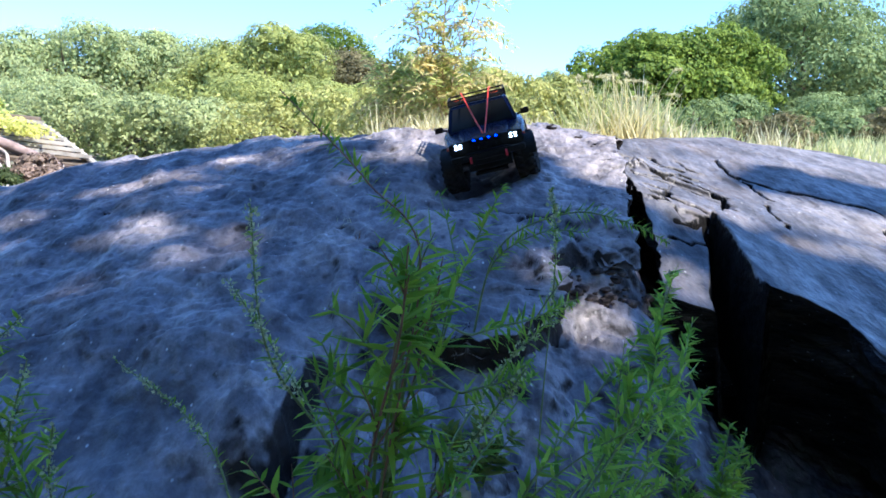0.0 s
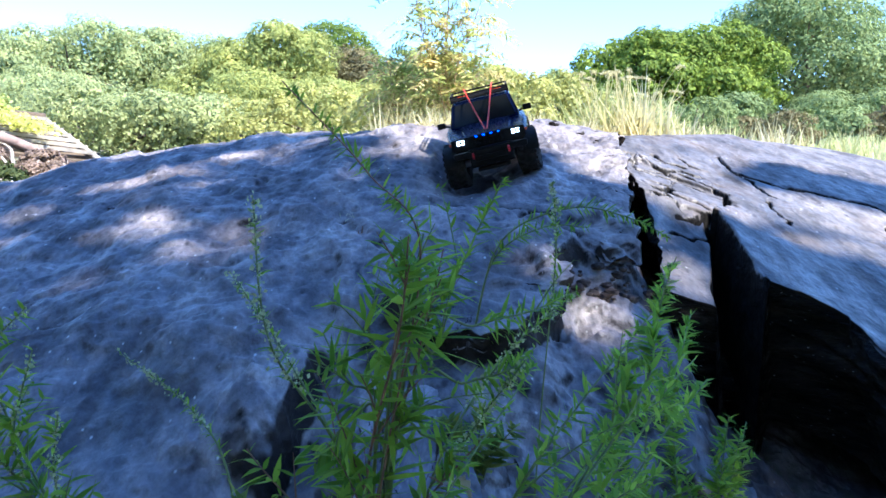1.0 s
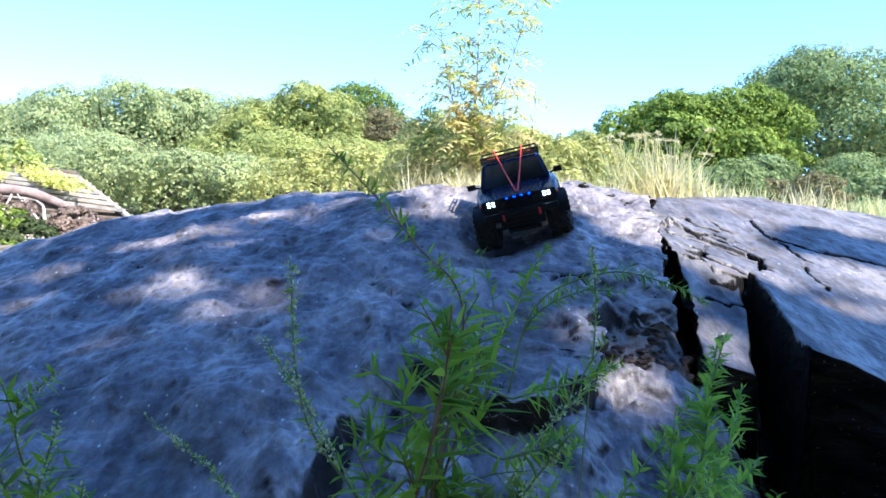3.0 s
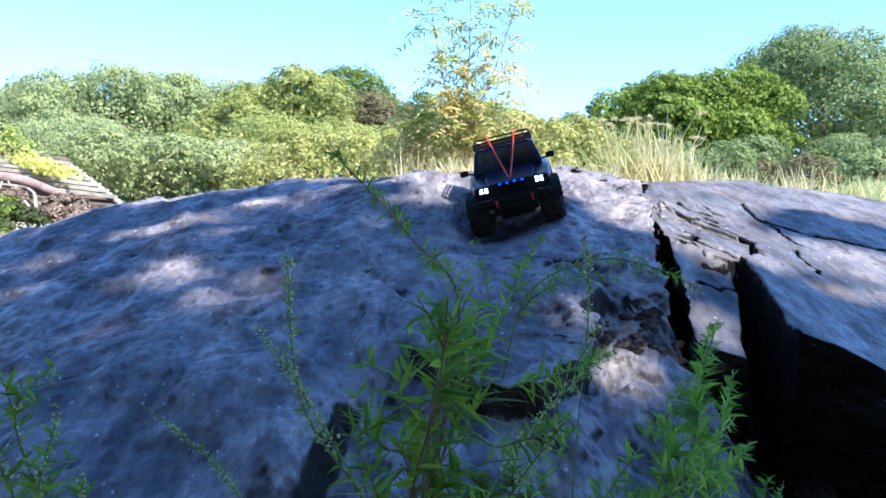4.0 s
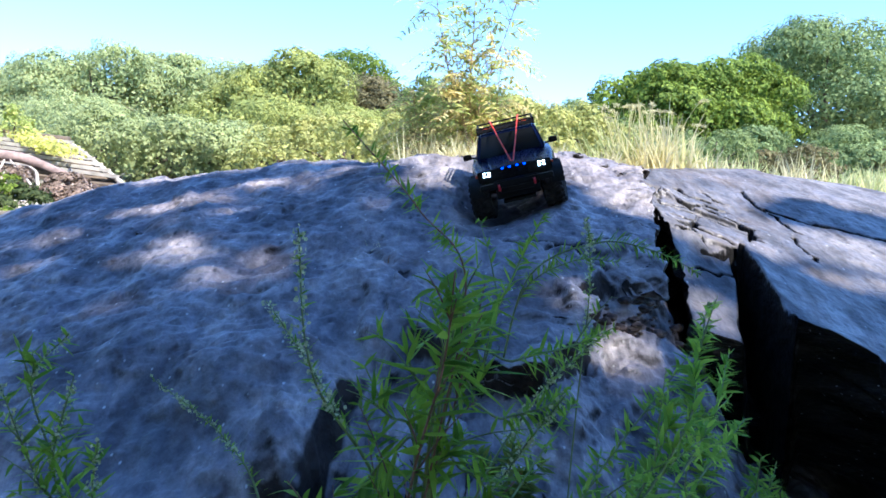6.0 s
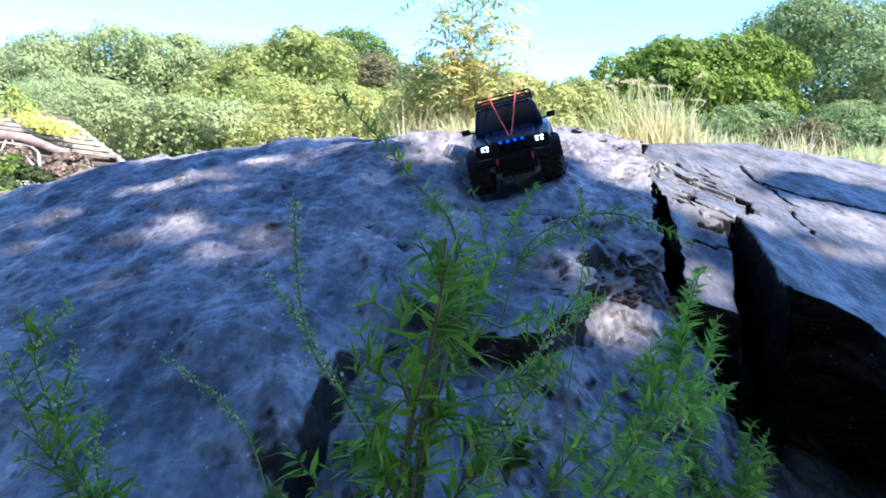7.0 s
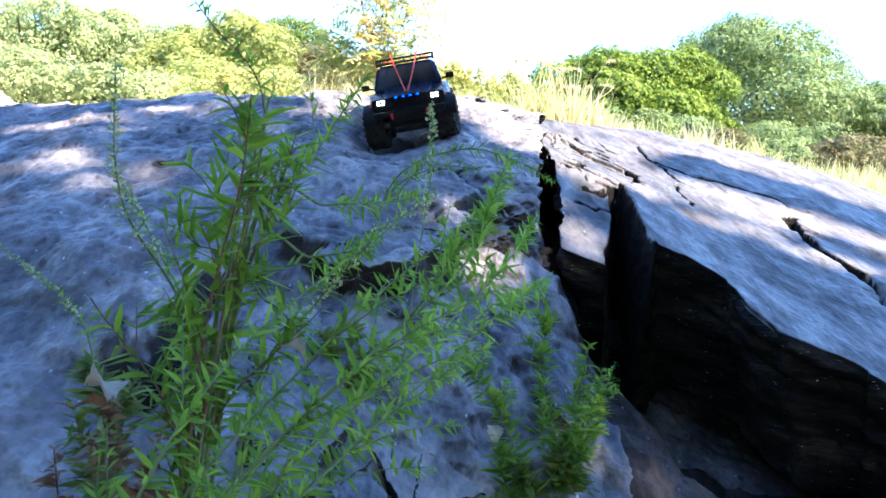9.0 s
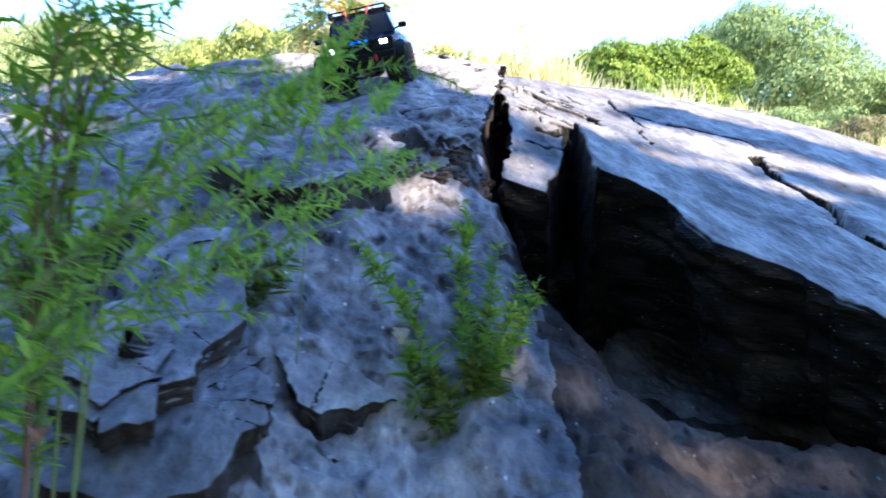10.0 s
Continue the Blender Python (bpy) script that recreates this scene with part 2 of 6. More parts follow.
def fbm(x, y, size, octaves=4, seed=0, gain=0.5):
    s, amp = 0.0, 1.0
    for k in range(octaves):
        s = s + amp * noise2(x / size + 3.1 * k, y / size - 1.7 * k, seed + k)
        size, amp = size * 0.5, amp * gain
    return s


def step(a, b, v):
    f = np.clip((v - a) / (b - a), 0, 1)
    return f * f * (3 - 2 * f)


def inside(x, y, poly):
    """Distance to a polygon's rim, positive inside."""
    d = np.full(x.shape, 1e9)
    sign = np.zeros(x.shape, bool)
    for (ax, ay), (bx, by) in zip(poly, poly[1:] + poly[:1]):
        ex, ey = bx - ax, by - ay
        f = np.clip(((x - ax) * ex + (y - ay) * ey) / (ex * ex + ey * ey), 0, 1)
        d = np.minimum(d, np.hypot(x - ax - f * ex, y - ay - f * ey))
        cross = ((ay > y) != (by > y)) & (x < ex * (y - ay) / (by - ay + 1e-12) + ax)
        sign ^= cross
    return np.where(sign, d, -d)


def near_line(x, y, line):
    d = np.full(x.shape, 1e9)
    for (ax, ay), (bx, by) in zip(line, line[1:]):
        ex, ey = bx - ax, by - ay
        f = np.clip(((x - ax) * ex + (y - ay) * ey) / (ex * ex + ey * ey), 0, 1)
        d = np.minimum(d, np.hypot(x - ax - f * ex, y - ay - f * ey))
    return d


# ---- the rock outcrop ----
def dome(x, y):
    yc = 3.05 - 0.25 * np.minimum(x, 0)
    zc = 1.20 - 0.075 * np.where(x < 0, (x + 0.1) ** 2, 0)
    d = yc - y
    return zc - 0.42 * (np.sqrt(d * d + 0.25) - 0.5) * np.where(d > 0, 1, 0.6)


def slab_plane(x, y):
    a = 0.918 - 0.28 * (x - 0.7) + 0.32 * (y - 2.15) + 0.14 * np.maximum(x - 0.95, 0)
    b = 1.225 - np.where(x < 1.15, 0.16, 0.25) * np.minimum((x - 1.15) ** 2, 2.0) - 0.06 * (y - 3.4) - 0.10 * np.maximum(y - 3.6, 0)
    k = 0.04
    return -k * np.log(np.exp(-a / k) + np.exp(-b / k))


DOME_RIM = [(-5, 1.3), (-1.3, 1.05), (-0.86, 1.28), (-0.74, 1.45), (-0.70, 1.52), (-0.61, 1.53), (-0.51, 1.45), (-0.43, 1.33), (-0.35, 1.26),
            (-0.27, 1.245), (-0.242, 1.32), (-0.208, 1.45), (-0.165, 1.61), (-0.125, 1.62), (-0.056, 1.535), (0.028, 1.483), (0.129, 1.451), (0.184, 1.546), (0.248, 1.65),
            (0.268, 1.745), (0.315, 1.785), (0.37, 1.77), (0.43, 1.80), (0.44, 1.90), (0.45, 2.02), (0.47, 2.10), (0.485, 2.20), (0.52, 2.39), (0.55, 2.7), (0.57, 3.4), (0.6, 7), (-5, 7)]
PLATES = [  # rim of a slate-like plate, its depth under the dome's line, its tilt across x and y
    ([(-0.03, 1.375), (0.025, 1.22), (0.065, 1.105), (0.034, 1.038), (0.027, 0.981), (0.034, 0.946), (-0.007, 0.925), (-0.003, 0.874), (-0.033, 0.853), (-0.059, 0.879),
      (-0.117, 0.911), (-0.133, 0.94), (-0.14, 1.057), (-0.135, 1.244), (-0.10, 1.36)], 0.012, 0.0, 0.0),
    ([(0.052, 1.169), (0.083, 1.073), (0.127, 1.0), (0.142, 0.941), (0.137, 0.909), (0.103, 0.899), (0.079, 0.831), (-0.012, 0.815), (-0.107, 0.84), (-0.10, 0.93), (-0.02, 1.10)], 0.050, 0.0, 0.0),
    ([(0.068, 1.231), (0.086, 1.185), (0.121, 1.128), (0.133, 1.08), (0.167, 1.093), (0.196, 1.125), (0.242, 1.16), (0.267, 1.185), (0.303, 1.301), (0.285, 1.422), (0.21, 1.46), (0.12, 1.42), (0.072, 1.359)], 0.141, -0.45, 0.0),
    ([(0.145, 1.10), (0.20, 1.14), (0.29, 1.19), (0.31, 1.08), (0.25, 0.98), (0.19, 0.92), (0.155, 0.98)], 0.205, -0.35, 0.0),
    ([(-0.13, 0.95), (-0.10, 1.05), (-0.03, 1.06), (0.0, 1.0), (-0.01, 0.96), (-0.05, 0.90)], 0.003, -0.05, 0.0),
]
GULLY_X = [-3, -0.6, -0.42, -0.25, -0.1, 0.05, 0.2, 0.33, 0.45, 0.55, 0.75, 1.3, 2.5]
GULLY = [  # depth of the broken stone under the dome's line, from the camera's side inwards
    (0.85, [0.03, 0.035, 0.045, 0.10, 0.08, 0.08, 0.16, 0.24, 0.27, 0.28, 0.34, 0.38, 0.42]),
    (1.10, [0.03, 0.035, 0.045, 0.13, 0.10, 0.10, 0.19, 0.23, 0.24, 0.25, 0.34, 0.38, 0.42]),
    (1.30, [0.03, 0.035, 0.045, 0.13, 0.09, 0.08, 0.13, 0.18, 0.21, 0.24, 0.36, 0.42, 0.46]),
    (1.50, [0.03, 0.035, 0.045, 0.06, 0.06, 0.055, 0.075, 0.12, 0.18, 0.27, 0.44, 0.52, 0.52]),
    (1.62, [0.03, 0.035, 0.045, 0.03, 0.045, 0.06, 0.075, 0.09, 0.12, 0.29, 0.46, 0.56, 0.56]),
    (1.78, [0.03, 0.035, 0.045, 0.03, 0.045, 0.085, 0.07, 0.075, 0.09, 0.28, 0.46, 0.56, 0.56]),
]


def gully_depth(x, y):
    rows = [np.interp(x, GULLY_X, row) for _, row in GULLY]
    deep = rows[0]
    for (y0, _), (y1, _), a, b in zip(GULLY, GULLY[1:], rows, rows[1:]):
        deep = np.where(y > y0, a + (b - a) * step(y0, y1, y), deep)
    return deep


def facets(x, y, count, area, seed, tilt, rise):
    """Flakes split off along the stone's layers: each cell a flat of its own tilt and level."""
    r = np.random.default_rng(seed)
    first, own, second, other = np.full(x.shape, 9.0), np.zeros(x.shape), np.full(x.shape, 9.0), np.zeros(x.shape)
    for i in range(count):
        a, b, ga, gb, h = r.uniform(area[0], area[1]), r.uniform(area[2], area[3]), r.normal(0, tilt), r.normal(0, tilt), r.uniform(-rise, rise)
        dx, dy = x - a, y - b
        d = np.hypot(dx * 1.2 + dy * 0.5, dy * 0.7 - dx * 0.2)
        value = np.clip(ga * dx + gb * dy, -0.008, 0.008) + h
        nearer, next_to = d < first, (d >= first) & (d < second)
        other = np.where(nearer, own, np.where(next_to, value, other))
        second = np.where(nearer, first, np.where(next_to, d, second))
        own, first = np.where(nearer, value, own), np.minimum(first, d)
    return own + (other - own) * 0.5 * step(0.020, 0.0, second - first)


def dome_relief(x, y):
    wx = x + 0.032 * fbm(x, y, 0.16, 4, 5) + 0.018 * fbm(x, y, 0.06, 3, 9, 0.6)
    wy = y + 0.032 * fbm(x, y, 0.16, 4, 15) + 0.018 * fbm(x, y, 0.06, 3, 19, 0.6)
    relief = 0.045 * fbm(x, y, 0.55, 3, 21) + 0.019 * fbm(x, y, 0.16, 3, 31, 0.45) + 0.0035 * fbm(x, y, 0.03, 2, 41)
    relief = relief - 0.005 * np.abs(fbm(wx, wy, 0.075, 2, 43, 0.5)) + 0.007 * np.maximum(fbm(wx * 0.8, wy * 1.4, 0.05, 2, 47), 0.1)
    relief = relief + facets(wx, wy, 150, (-1.6, 0.7, 0.7, 3.2), 23, 0.07, 0.0065)
    relief = relief - 0.050 * np.exp(-(((x - 0.14) / 0.16) ** 2 + ((y - 2.46) / 0.22) ** 2))
    relief = relief - 0.034 * np.exp(-(((x - 0.06) / 0.07) ** 2 + ((y - 2.57) / 0.09) ** 2))
    relief = relief + 0.046 * np.exp(-(((x - 0.255) / 0.08) ** 2 + ((y - 2.45) / 0.26) ** 2)) - 0.050 * np.exp(-(((x - 0.04) / 0.08) ** 2 + ((y - 2.34) / 0.22) ** 2))
    relief = relief - 0.072 * np.exp(-(((x - 0.16) / 0.17) ** 2 + ((y - 2.63) / 0.10) ** 2))
    chips = fbm(wx * 0.75 + 0.2 * wy, wy * 1.25, 0.034, 2, 45)          # small flakes broken off the skin of the stone
    relief = relief - 0.0055 * step(0.10, 0.22, chips) + 0.0045 * step(-0.12, -0.26, chips)
    terraces = fbm(wx * 0.8 + wy * 0.4, wy * 1.3, 0.30, 3, 51)
    relief = relief + 0.011 * (np.floor(terraces * 9) / 9 + step(0.75, 1.0, terraces * 9 - np.floor(terraces * 9)) / 9) * 2
    return wx, wy, relief


def dome_top(x, y):
    wx, wy, relief = dome_relief(x, y)
    top = dome(x, y) + relief
    # joints in the middle plate and on the dome
    for line, wide, deep in (([(-0.01, 2.09), (0.11, 2.04), (0.22, 1.99), (0.31, 1.87), (0.36, 1.80)], 0.012, 0.022),
                             ([(-0.23, 2.05), (-0.18, 1.94), (-0.15, 1.83), (-0.145, 1.66)], 0.020, 0.014),
                             ([(0.16, 1.96), (0.27, 2.03), (0.40, 2.07)], 0.007, 0.018),
                             ([(-0.60, 1.90), (-0.48, 1.86), (-0.33, 1.95), (-0.23, 2.05)], 0.012, 0.012)):
        top = top - deep * np.exp(-(near_line(wx, wy, line) / wide) ** 2)
    top = top + 0.02 * step(0, 0.012, inside(wx, wy, [(-0.17, 1.45), (-0.17, 1.9), (-0.02, 2.08), (0.22, 1.98), (0.45, 1.75), (0.2, 1.4)]))
    top = top - 0.018 * np.exp(-(((x + 0.97) / 0.03) ** 2 + ((y - 2.40) / 0.05) ** 2))
    top = top - 0.022 * step(0.36, 0.56, x) * step(2.3, 2.8, y)
    return top - 0.03 * np.exp(-(((x + 0.52) / 0.10) ** 2 + ((y - 2.02) / 0.16) ** 2))


def outcrop(x, y):
    z = dome(x, y)
    wx, wy, relief = dome_relief(x, y)
    rough = step(-0.3, -0.2, x)
    low = z - gully_depth(wx, wy) + (0.6 + 0.5 * rough) * relief + rough * (0.034 * np.abs(fbm(wx, wy, 0.10, 3, 57, 0.5)) + 0.026 * fbm(x, y, 0.16, 3, 58) + facets(wx, wy, 90, (-0.3, 0.6, 0.8, 1.95), 61, 0.07, 0.0012))
    low = low - 0.05 * step(1.1, 0.75, y)
    low = low - 0.06 * step(0.88, 0.82, y + 0.1 * np.minimum(x, 0.3))
    for rim, depth, tilt_x, tilt_y in PLATES:          # the bed that each plate lies on
        s = step(0.012, 0.030, inside(wx, wy, rim))
        level = plate_level(x, y, rim, depth, tilt_x, tilt_y, relief) - 0.030
        low = low + (np.maximum(level, low) - low) * s
    foot = np.interp(y, [0.9, 0.93, 1.0, 1.08, 1.2, 1.31, 1.365, 1.44, 1.6, 1.75, 2.06, 3.4], [3.6, 2.3, 1.60, 1.45, 1.38, 1.30, 1.02, 0.785, 0.72, 0.50, 0.53, 0.58])
    low = low - 0.12 * step(-0.10, 0.03, x - foot)
    soft = 0.045 * step(-0.27, -0.36, x) + 0.016 * step(-0.09, -0.14, x) + 0.045 * step(0.25, 0.31, x) * step(1.66, 1.72, y) * step(1.95, 1.88, y)
    s = step(0.020 - soft, 0.032 + soft, inside(wx, wy, DOME_RIM))
    top = dome_top(x, y) - 0.004 * step(0.13, 0.05, inside(wx, wy, DOME_RIM))
    return low + (top - low) * s


def plate_level(x, y, rim, depth, tilt_x, tilt_y, relief):
    cx, cy = sum(p[0] for p in rim) / len(rim), sum(p[1] for p in rim) / len(rim)
    return dome(x, y) - depth + tilt_x * (x - cx) + tilt_y * (y - cy) + 0.40 * relief


def ragged(rim, pitch, seed, closed):
    """The rim walked in even steps, with short straight breaks and small chips."""
    p = np.array(rim + rim[:1] if closed else rim, float)
    d = np.concatenate([[0], np.cumsum(np.hypot(*np.diff(p, axis=0).T))])
    at = np.linspace(0, d[-1], int(d[-1] / pitch) + 1)
    r = np.random.default_rng(seed)
    knots = np.concatenate([[0], np.sort(r.uniform(0.02, d[-1] - 0.02, int(d[-1] / 0.035))), [d[-1]]])
    chips = np.concatenate([[0], np.sort(r.uniform(0.02, d[-1] - 0.02, int(d[-1] / 0.009))), [d[-1]]])
    ka, kb, ca, cb = [np.concatenate([[0], r.normal(0, a, len(k) - 2), [0]]) for k, a in ((knots, 0.009), (knots, 0.009), (chips, 0.0018), (chips, 0.0018))]
    x = np.interp(at, d, p[:, 0]) + np.interp(at, knots, ka) + np.interp(at, chips, ca)
    y = np.interp(at, d, p[:, 1]) + np.interp(at, knots, kb) + np.interp(at, chips, cb)
    return at, x, y


def edge_rows(at, x, y, z, inx, iny, thick, under, seed):
    """The broken edge below a rim: thin layers, each set back a little on its own, then the underside."""
    n = 16
    down = np.linspace(0, 1, n)[None, :] * np.ones((len(at), 1))
    thick = thick * (1 + 0.8 * fbm(at, at * 0 + 0.2, 0.05, 3, seed + 5))[:, None]
    layer = 0.010 * fbm(at[:, None] * 0.5 + 0 * down, down * thick * 6 + 3, 0.05, 3, seed) + 0.007 * fbm(at[:, None] + 0 * down, down * thick * 4, 0.02, 2, seed + 1)
    back = 0.002 + 0.010 * down + np.maximum(layer, -0.004) * step(0, 0.12, down)
    back[:, 0] = 0
    rows = [np.stack([x[:, None] + inx[:, None] * back, y[:, None] + iny[:, None] * back, z[:, None] - down * thick - 0.0015 * (down > 0)], -1)]
    foot = z - np.ravel(thick)
    for k in (0.4, 1.0):
        b = back[:, -1] + under * k
        rows.append(np.stack([x + inx * b, y + iny * b, foot - 0.002 + 0.012 * k], -1)[:, None])
    return np.concatenate(rows, 1)


def fine_axis(lo, hi, a, b, fine, coarse):
    left = a - np.cumsum(np.geomspace(fine, coarse, 60))
    right = b + np.cumsum(np.geomspace(fine, coarse, 60))
    v = np.concatenate([left[left > lo][::-1], np.arange(a, b, fine), right[right < hi]])
    return np.concatenate([[lo], v, [hi]])


gx = fine_axis(-4.5, 2.8, -1.15, 0.75, 0.0042, 0.12)
gy = fine_axis(0.1, 6.0, 0.75, 3.0, 0.0052, 0.12)
X, Y = np.meshgrid(gx, gy)
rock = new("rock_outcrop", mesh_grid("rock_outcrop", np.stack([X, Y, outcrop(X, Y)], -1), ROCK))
tagged(rock, "weathered grey schist outcrop with ledges and deep joints", "rock", kind="structure")


def stone_plate(rim, depth, tilt_x, tilt_y, thick, seed):
    at, x, y = ragged(rim, 0.004, seed, True)
    cx, cy = x.mean(), y.mean()
    f = np.concatenate([[0.03], np.linspace(0.08, 0.97, 34), [0.985, 0.995, 1.0]])
    px, py = cx + (x - cx)[:, None] * f[None, :], cy + (y - cy)[:, None] * f[None, :]
    relief = dome_relief(px, py)[2] + 0.012 * facets(px, py, 60, (cx - 0.25, cx + 0.25, cy - 0.25, cy + 0.25), seed, 4.0, 0.4)
    pz = plate_level(px, py, rim, depth, tilt_x, tilt_y, relief) - 0.002 * np.interp(f, [0, 0.98, 0.995, 1], [0, 0, 0.3, 1])[None, :]
    dx, dy = cx - x, cy - y
    far = np.hypot(dx, dy)
    rows = np.concatenate([np.stack([px, py, pz], -1), edge_rows(at, x, y, pz[:, -1], dx / far, dy / far, thick, 0.05, seed)[:, 1:]], 1)
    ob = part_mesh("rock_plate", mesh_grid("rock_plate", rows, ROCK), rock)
    return ob


for k, (rim, depth, tilt_x, tilt_y) in enumerate(PLATES):
    stone_plate(rim, depth, tilt_x, tilt_y, (0.028, 0.034, 0.036, 0.05, 0.010)[k], 300 + 7 * k)
# the dome's broken lip above the plates, and along the joint
def ledge(line, seed, thick):
    at, x, y = ragged(line, 0.003, seed, False)
    tx, ty = [np.convolve(np.pad(np.gradient(v), 20, mode="edge"), np.ones(41) / 41, "valid") for v in (x, y)]
    far = np.hypot(tx, ty)
    inx, iny = -ty / far, tx / far
    deep = np.concatenate([[0.10], np.linspace(0.095, 0.004, 26), [0.0015, 0.0]])
    px, py = x[:, None] + inx[:, None] * deep, y[:, None] + iny[:, None] * deep
    pz = dome_top(px, py) + np.interp(deep, [0, 0.0015, 0.004, 0.06, 0.1], [-0.003, -0.0005, 0.0, 0.0, -0.008])[None, :]
    ends = np.minimum(at, at[-1] - at)
    tall = thick * np.interp(ends, [0, 0.10], [0.15, 1])[:, None]
    rows = np.concatenate([np.stack([px, py, pz - 0.02 * step(0.03, 0, ends)[:, None]], -1), edge_rows(at, x, y, pz[:, -1] - 0.02 * step(0.03, 0, ends), inx, iny, tall, 0.07, seed + 10)[:, 1:]], 1)
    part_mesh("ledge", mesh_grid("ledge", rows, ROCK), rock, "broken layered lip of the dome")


ledge(DOME_RIM[14:20], 401, 0.050)
ledge(DOME_RIM[22:30], 431, 0.030)

# loose soil in the gully below the slab, its colour darkened to carry the slab's shade
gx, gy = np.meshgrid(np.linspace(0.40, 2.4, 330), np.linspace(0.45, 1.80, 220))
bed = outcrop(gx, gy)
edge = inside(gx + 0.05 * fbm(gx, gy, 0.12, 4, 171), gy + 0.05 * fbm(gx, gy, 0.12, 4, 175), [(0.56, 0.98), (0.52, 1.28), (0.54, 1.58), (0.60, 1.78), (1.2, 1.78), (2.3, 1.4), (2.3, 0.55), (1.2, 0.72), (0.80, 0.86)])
SOIL_SHADED = rock_material("loose_soil", [(0.034, 0.029, 0.031), (0.062, 0.053, 0.056), (0.12, 0.102, 0.104)], warm=(0.095, 0.072, 0.062), warmth=0.7, gloss=0.9, shine=0.2, grains=0.25)
soil = new("soil", mesh_grid("soil", np.stack([gx, gy, bed + 0.022 * np.clip(edge / 0.04, -1.5, 1) + 0.004 * fbm(gx, gy, 0.03, 3, 181)], -1), SOIL_SHADED))
tagged(soil, "loose grey-brown gully soil below the slab, darkened for shade", "soil", kind="structure")

# the split slab: its rim seen from above, from the back of the joint round to its nose
SLAB_RIM = [(0.60, 6.0), (0.565, 3.4), (0.55, 2.62), (0.513, 2.27), (0.528, 2.06), (0.487, 1.768), (0.54, 1.756), (0.60, 1.750), (0.68, 1.746), (0.735, 1.735), (0.775, 1.71), (0.812, 1.66),
            (0.838, 1.55), (0.856, 1.465), (0.90, 1.460), (0.95, 1.455), (0.985, 1.43), (1.03, 1.375), (1.085, 1.295), (1.25, 1.28), (1.6, 1.27), (2.3, 1.26), (3.6, 1.25)]
STEP_BLOCK = [(0.40, 2.10), (0.40, 1.55), (0.61, 1.55), (0.636, 1.75), (0.645, 1.82), (0.668, 1.96), (0.705, 2.185), (0.66, 2.21), (0.50, 2.26)]
FISSURE = [(0.585, 1.60), (0.592, 1.74), (0.612, 1.84), (0.650, 1.98), (0.694, 2.17), (0.712, 2.185), (0.680, 1.96), (0.672, 1.82), (0.675, 1.60)]
CRACKS = [
    ([(0.58, 2.39), (0.64, 2.36), (0.60, 2.23), (0.57, 2.24)], 0.010, 0.03),
    ([(0.72, 2.58), (0.75, 2.54), (0.79, 2.49), (0.81, 2.43), (0.78, 2.29), (0.81, 2.31)], 0.009, 0.035),
    ([(0.95, 2.97), (0.97, 2.89), (0.95, 2.78), (0.99, 2.65), (1.01, 2.54)], 0.009, 0.03),
    ([(0.96, 2.46), (0.93, 2.32), (0.93, 2.25)], 0.007, 0.03),
    ([(1.28, 2.36), (1.24, 2.15), (1.29, 2.01), (1.28, 1.73), (1.36, 1.55)], 0.022, 0.06),
    ([(0.62, 2.63), (0.73, 2.70), (0.77, 2.68)], 0.010, 0.03),
    ([(0.57, 2.50), (0.66, 2.52), (0.75, 2.46)], 0.008, 0.025),
    ([(0.60, 2.17), (0.65, 2.165), (0.72, 2.23)], 0.008, 0.02),
    ([(0.57, 2.10), (0.62, 2.08), (0.68, 2.11)], 0.006, 0.012),
    ([(0.98, 2.75), (1.15, 2.62), (1.40, 2.52)], 0.010, 0.015),
]


def blocks(x, y, count, area, seed):
    """Cells of a broken patch: the distance to the nearest joint, and each cell's own level."""
    r = np.random.default_rng(seed)
    px, py, level = r.uniform(area[0], area[1], count), r.uniform(area[2], area[3], count), r.uniform(-1, 1, count)
    first, second, own = np.full(x.shape, 9.0), np.full(x.shape, 9.0), np.zeros(x.shape)
    for a, b, h in zip(px, py, level):
        d = np.hypot((x - a) * 1.15 + (y - b) * 0.25, (y - b) * 0.8 - (x - a) * 0.2)
        own = np.where(d < first, h, own)
        second = np.where(d < first, first, np.minimum(second, d))
        first = np.minimum(first, d)
    return second - first, own


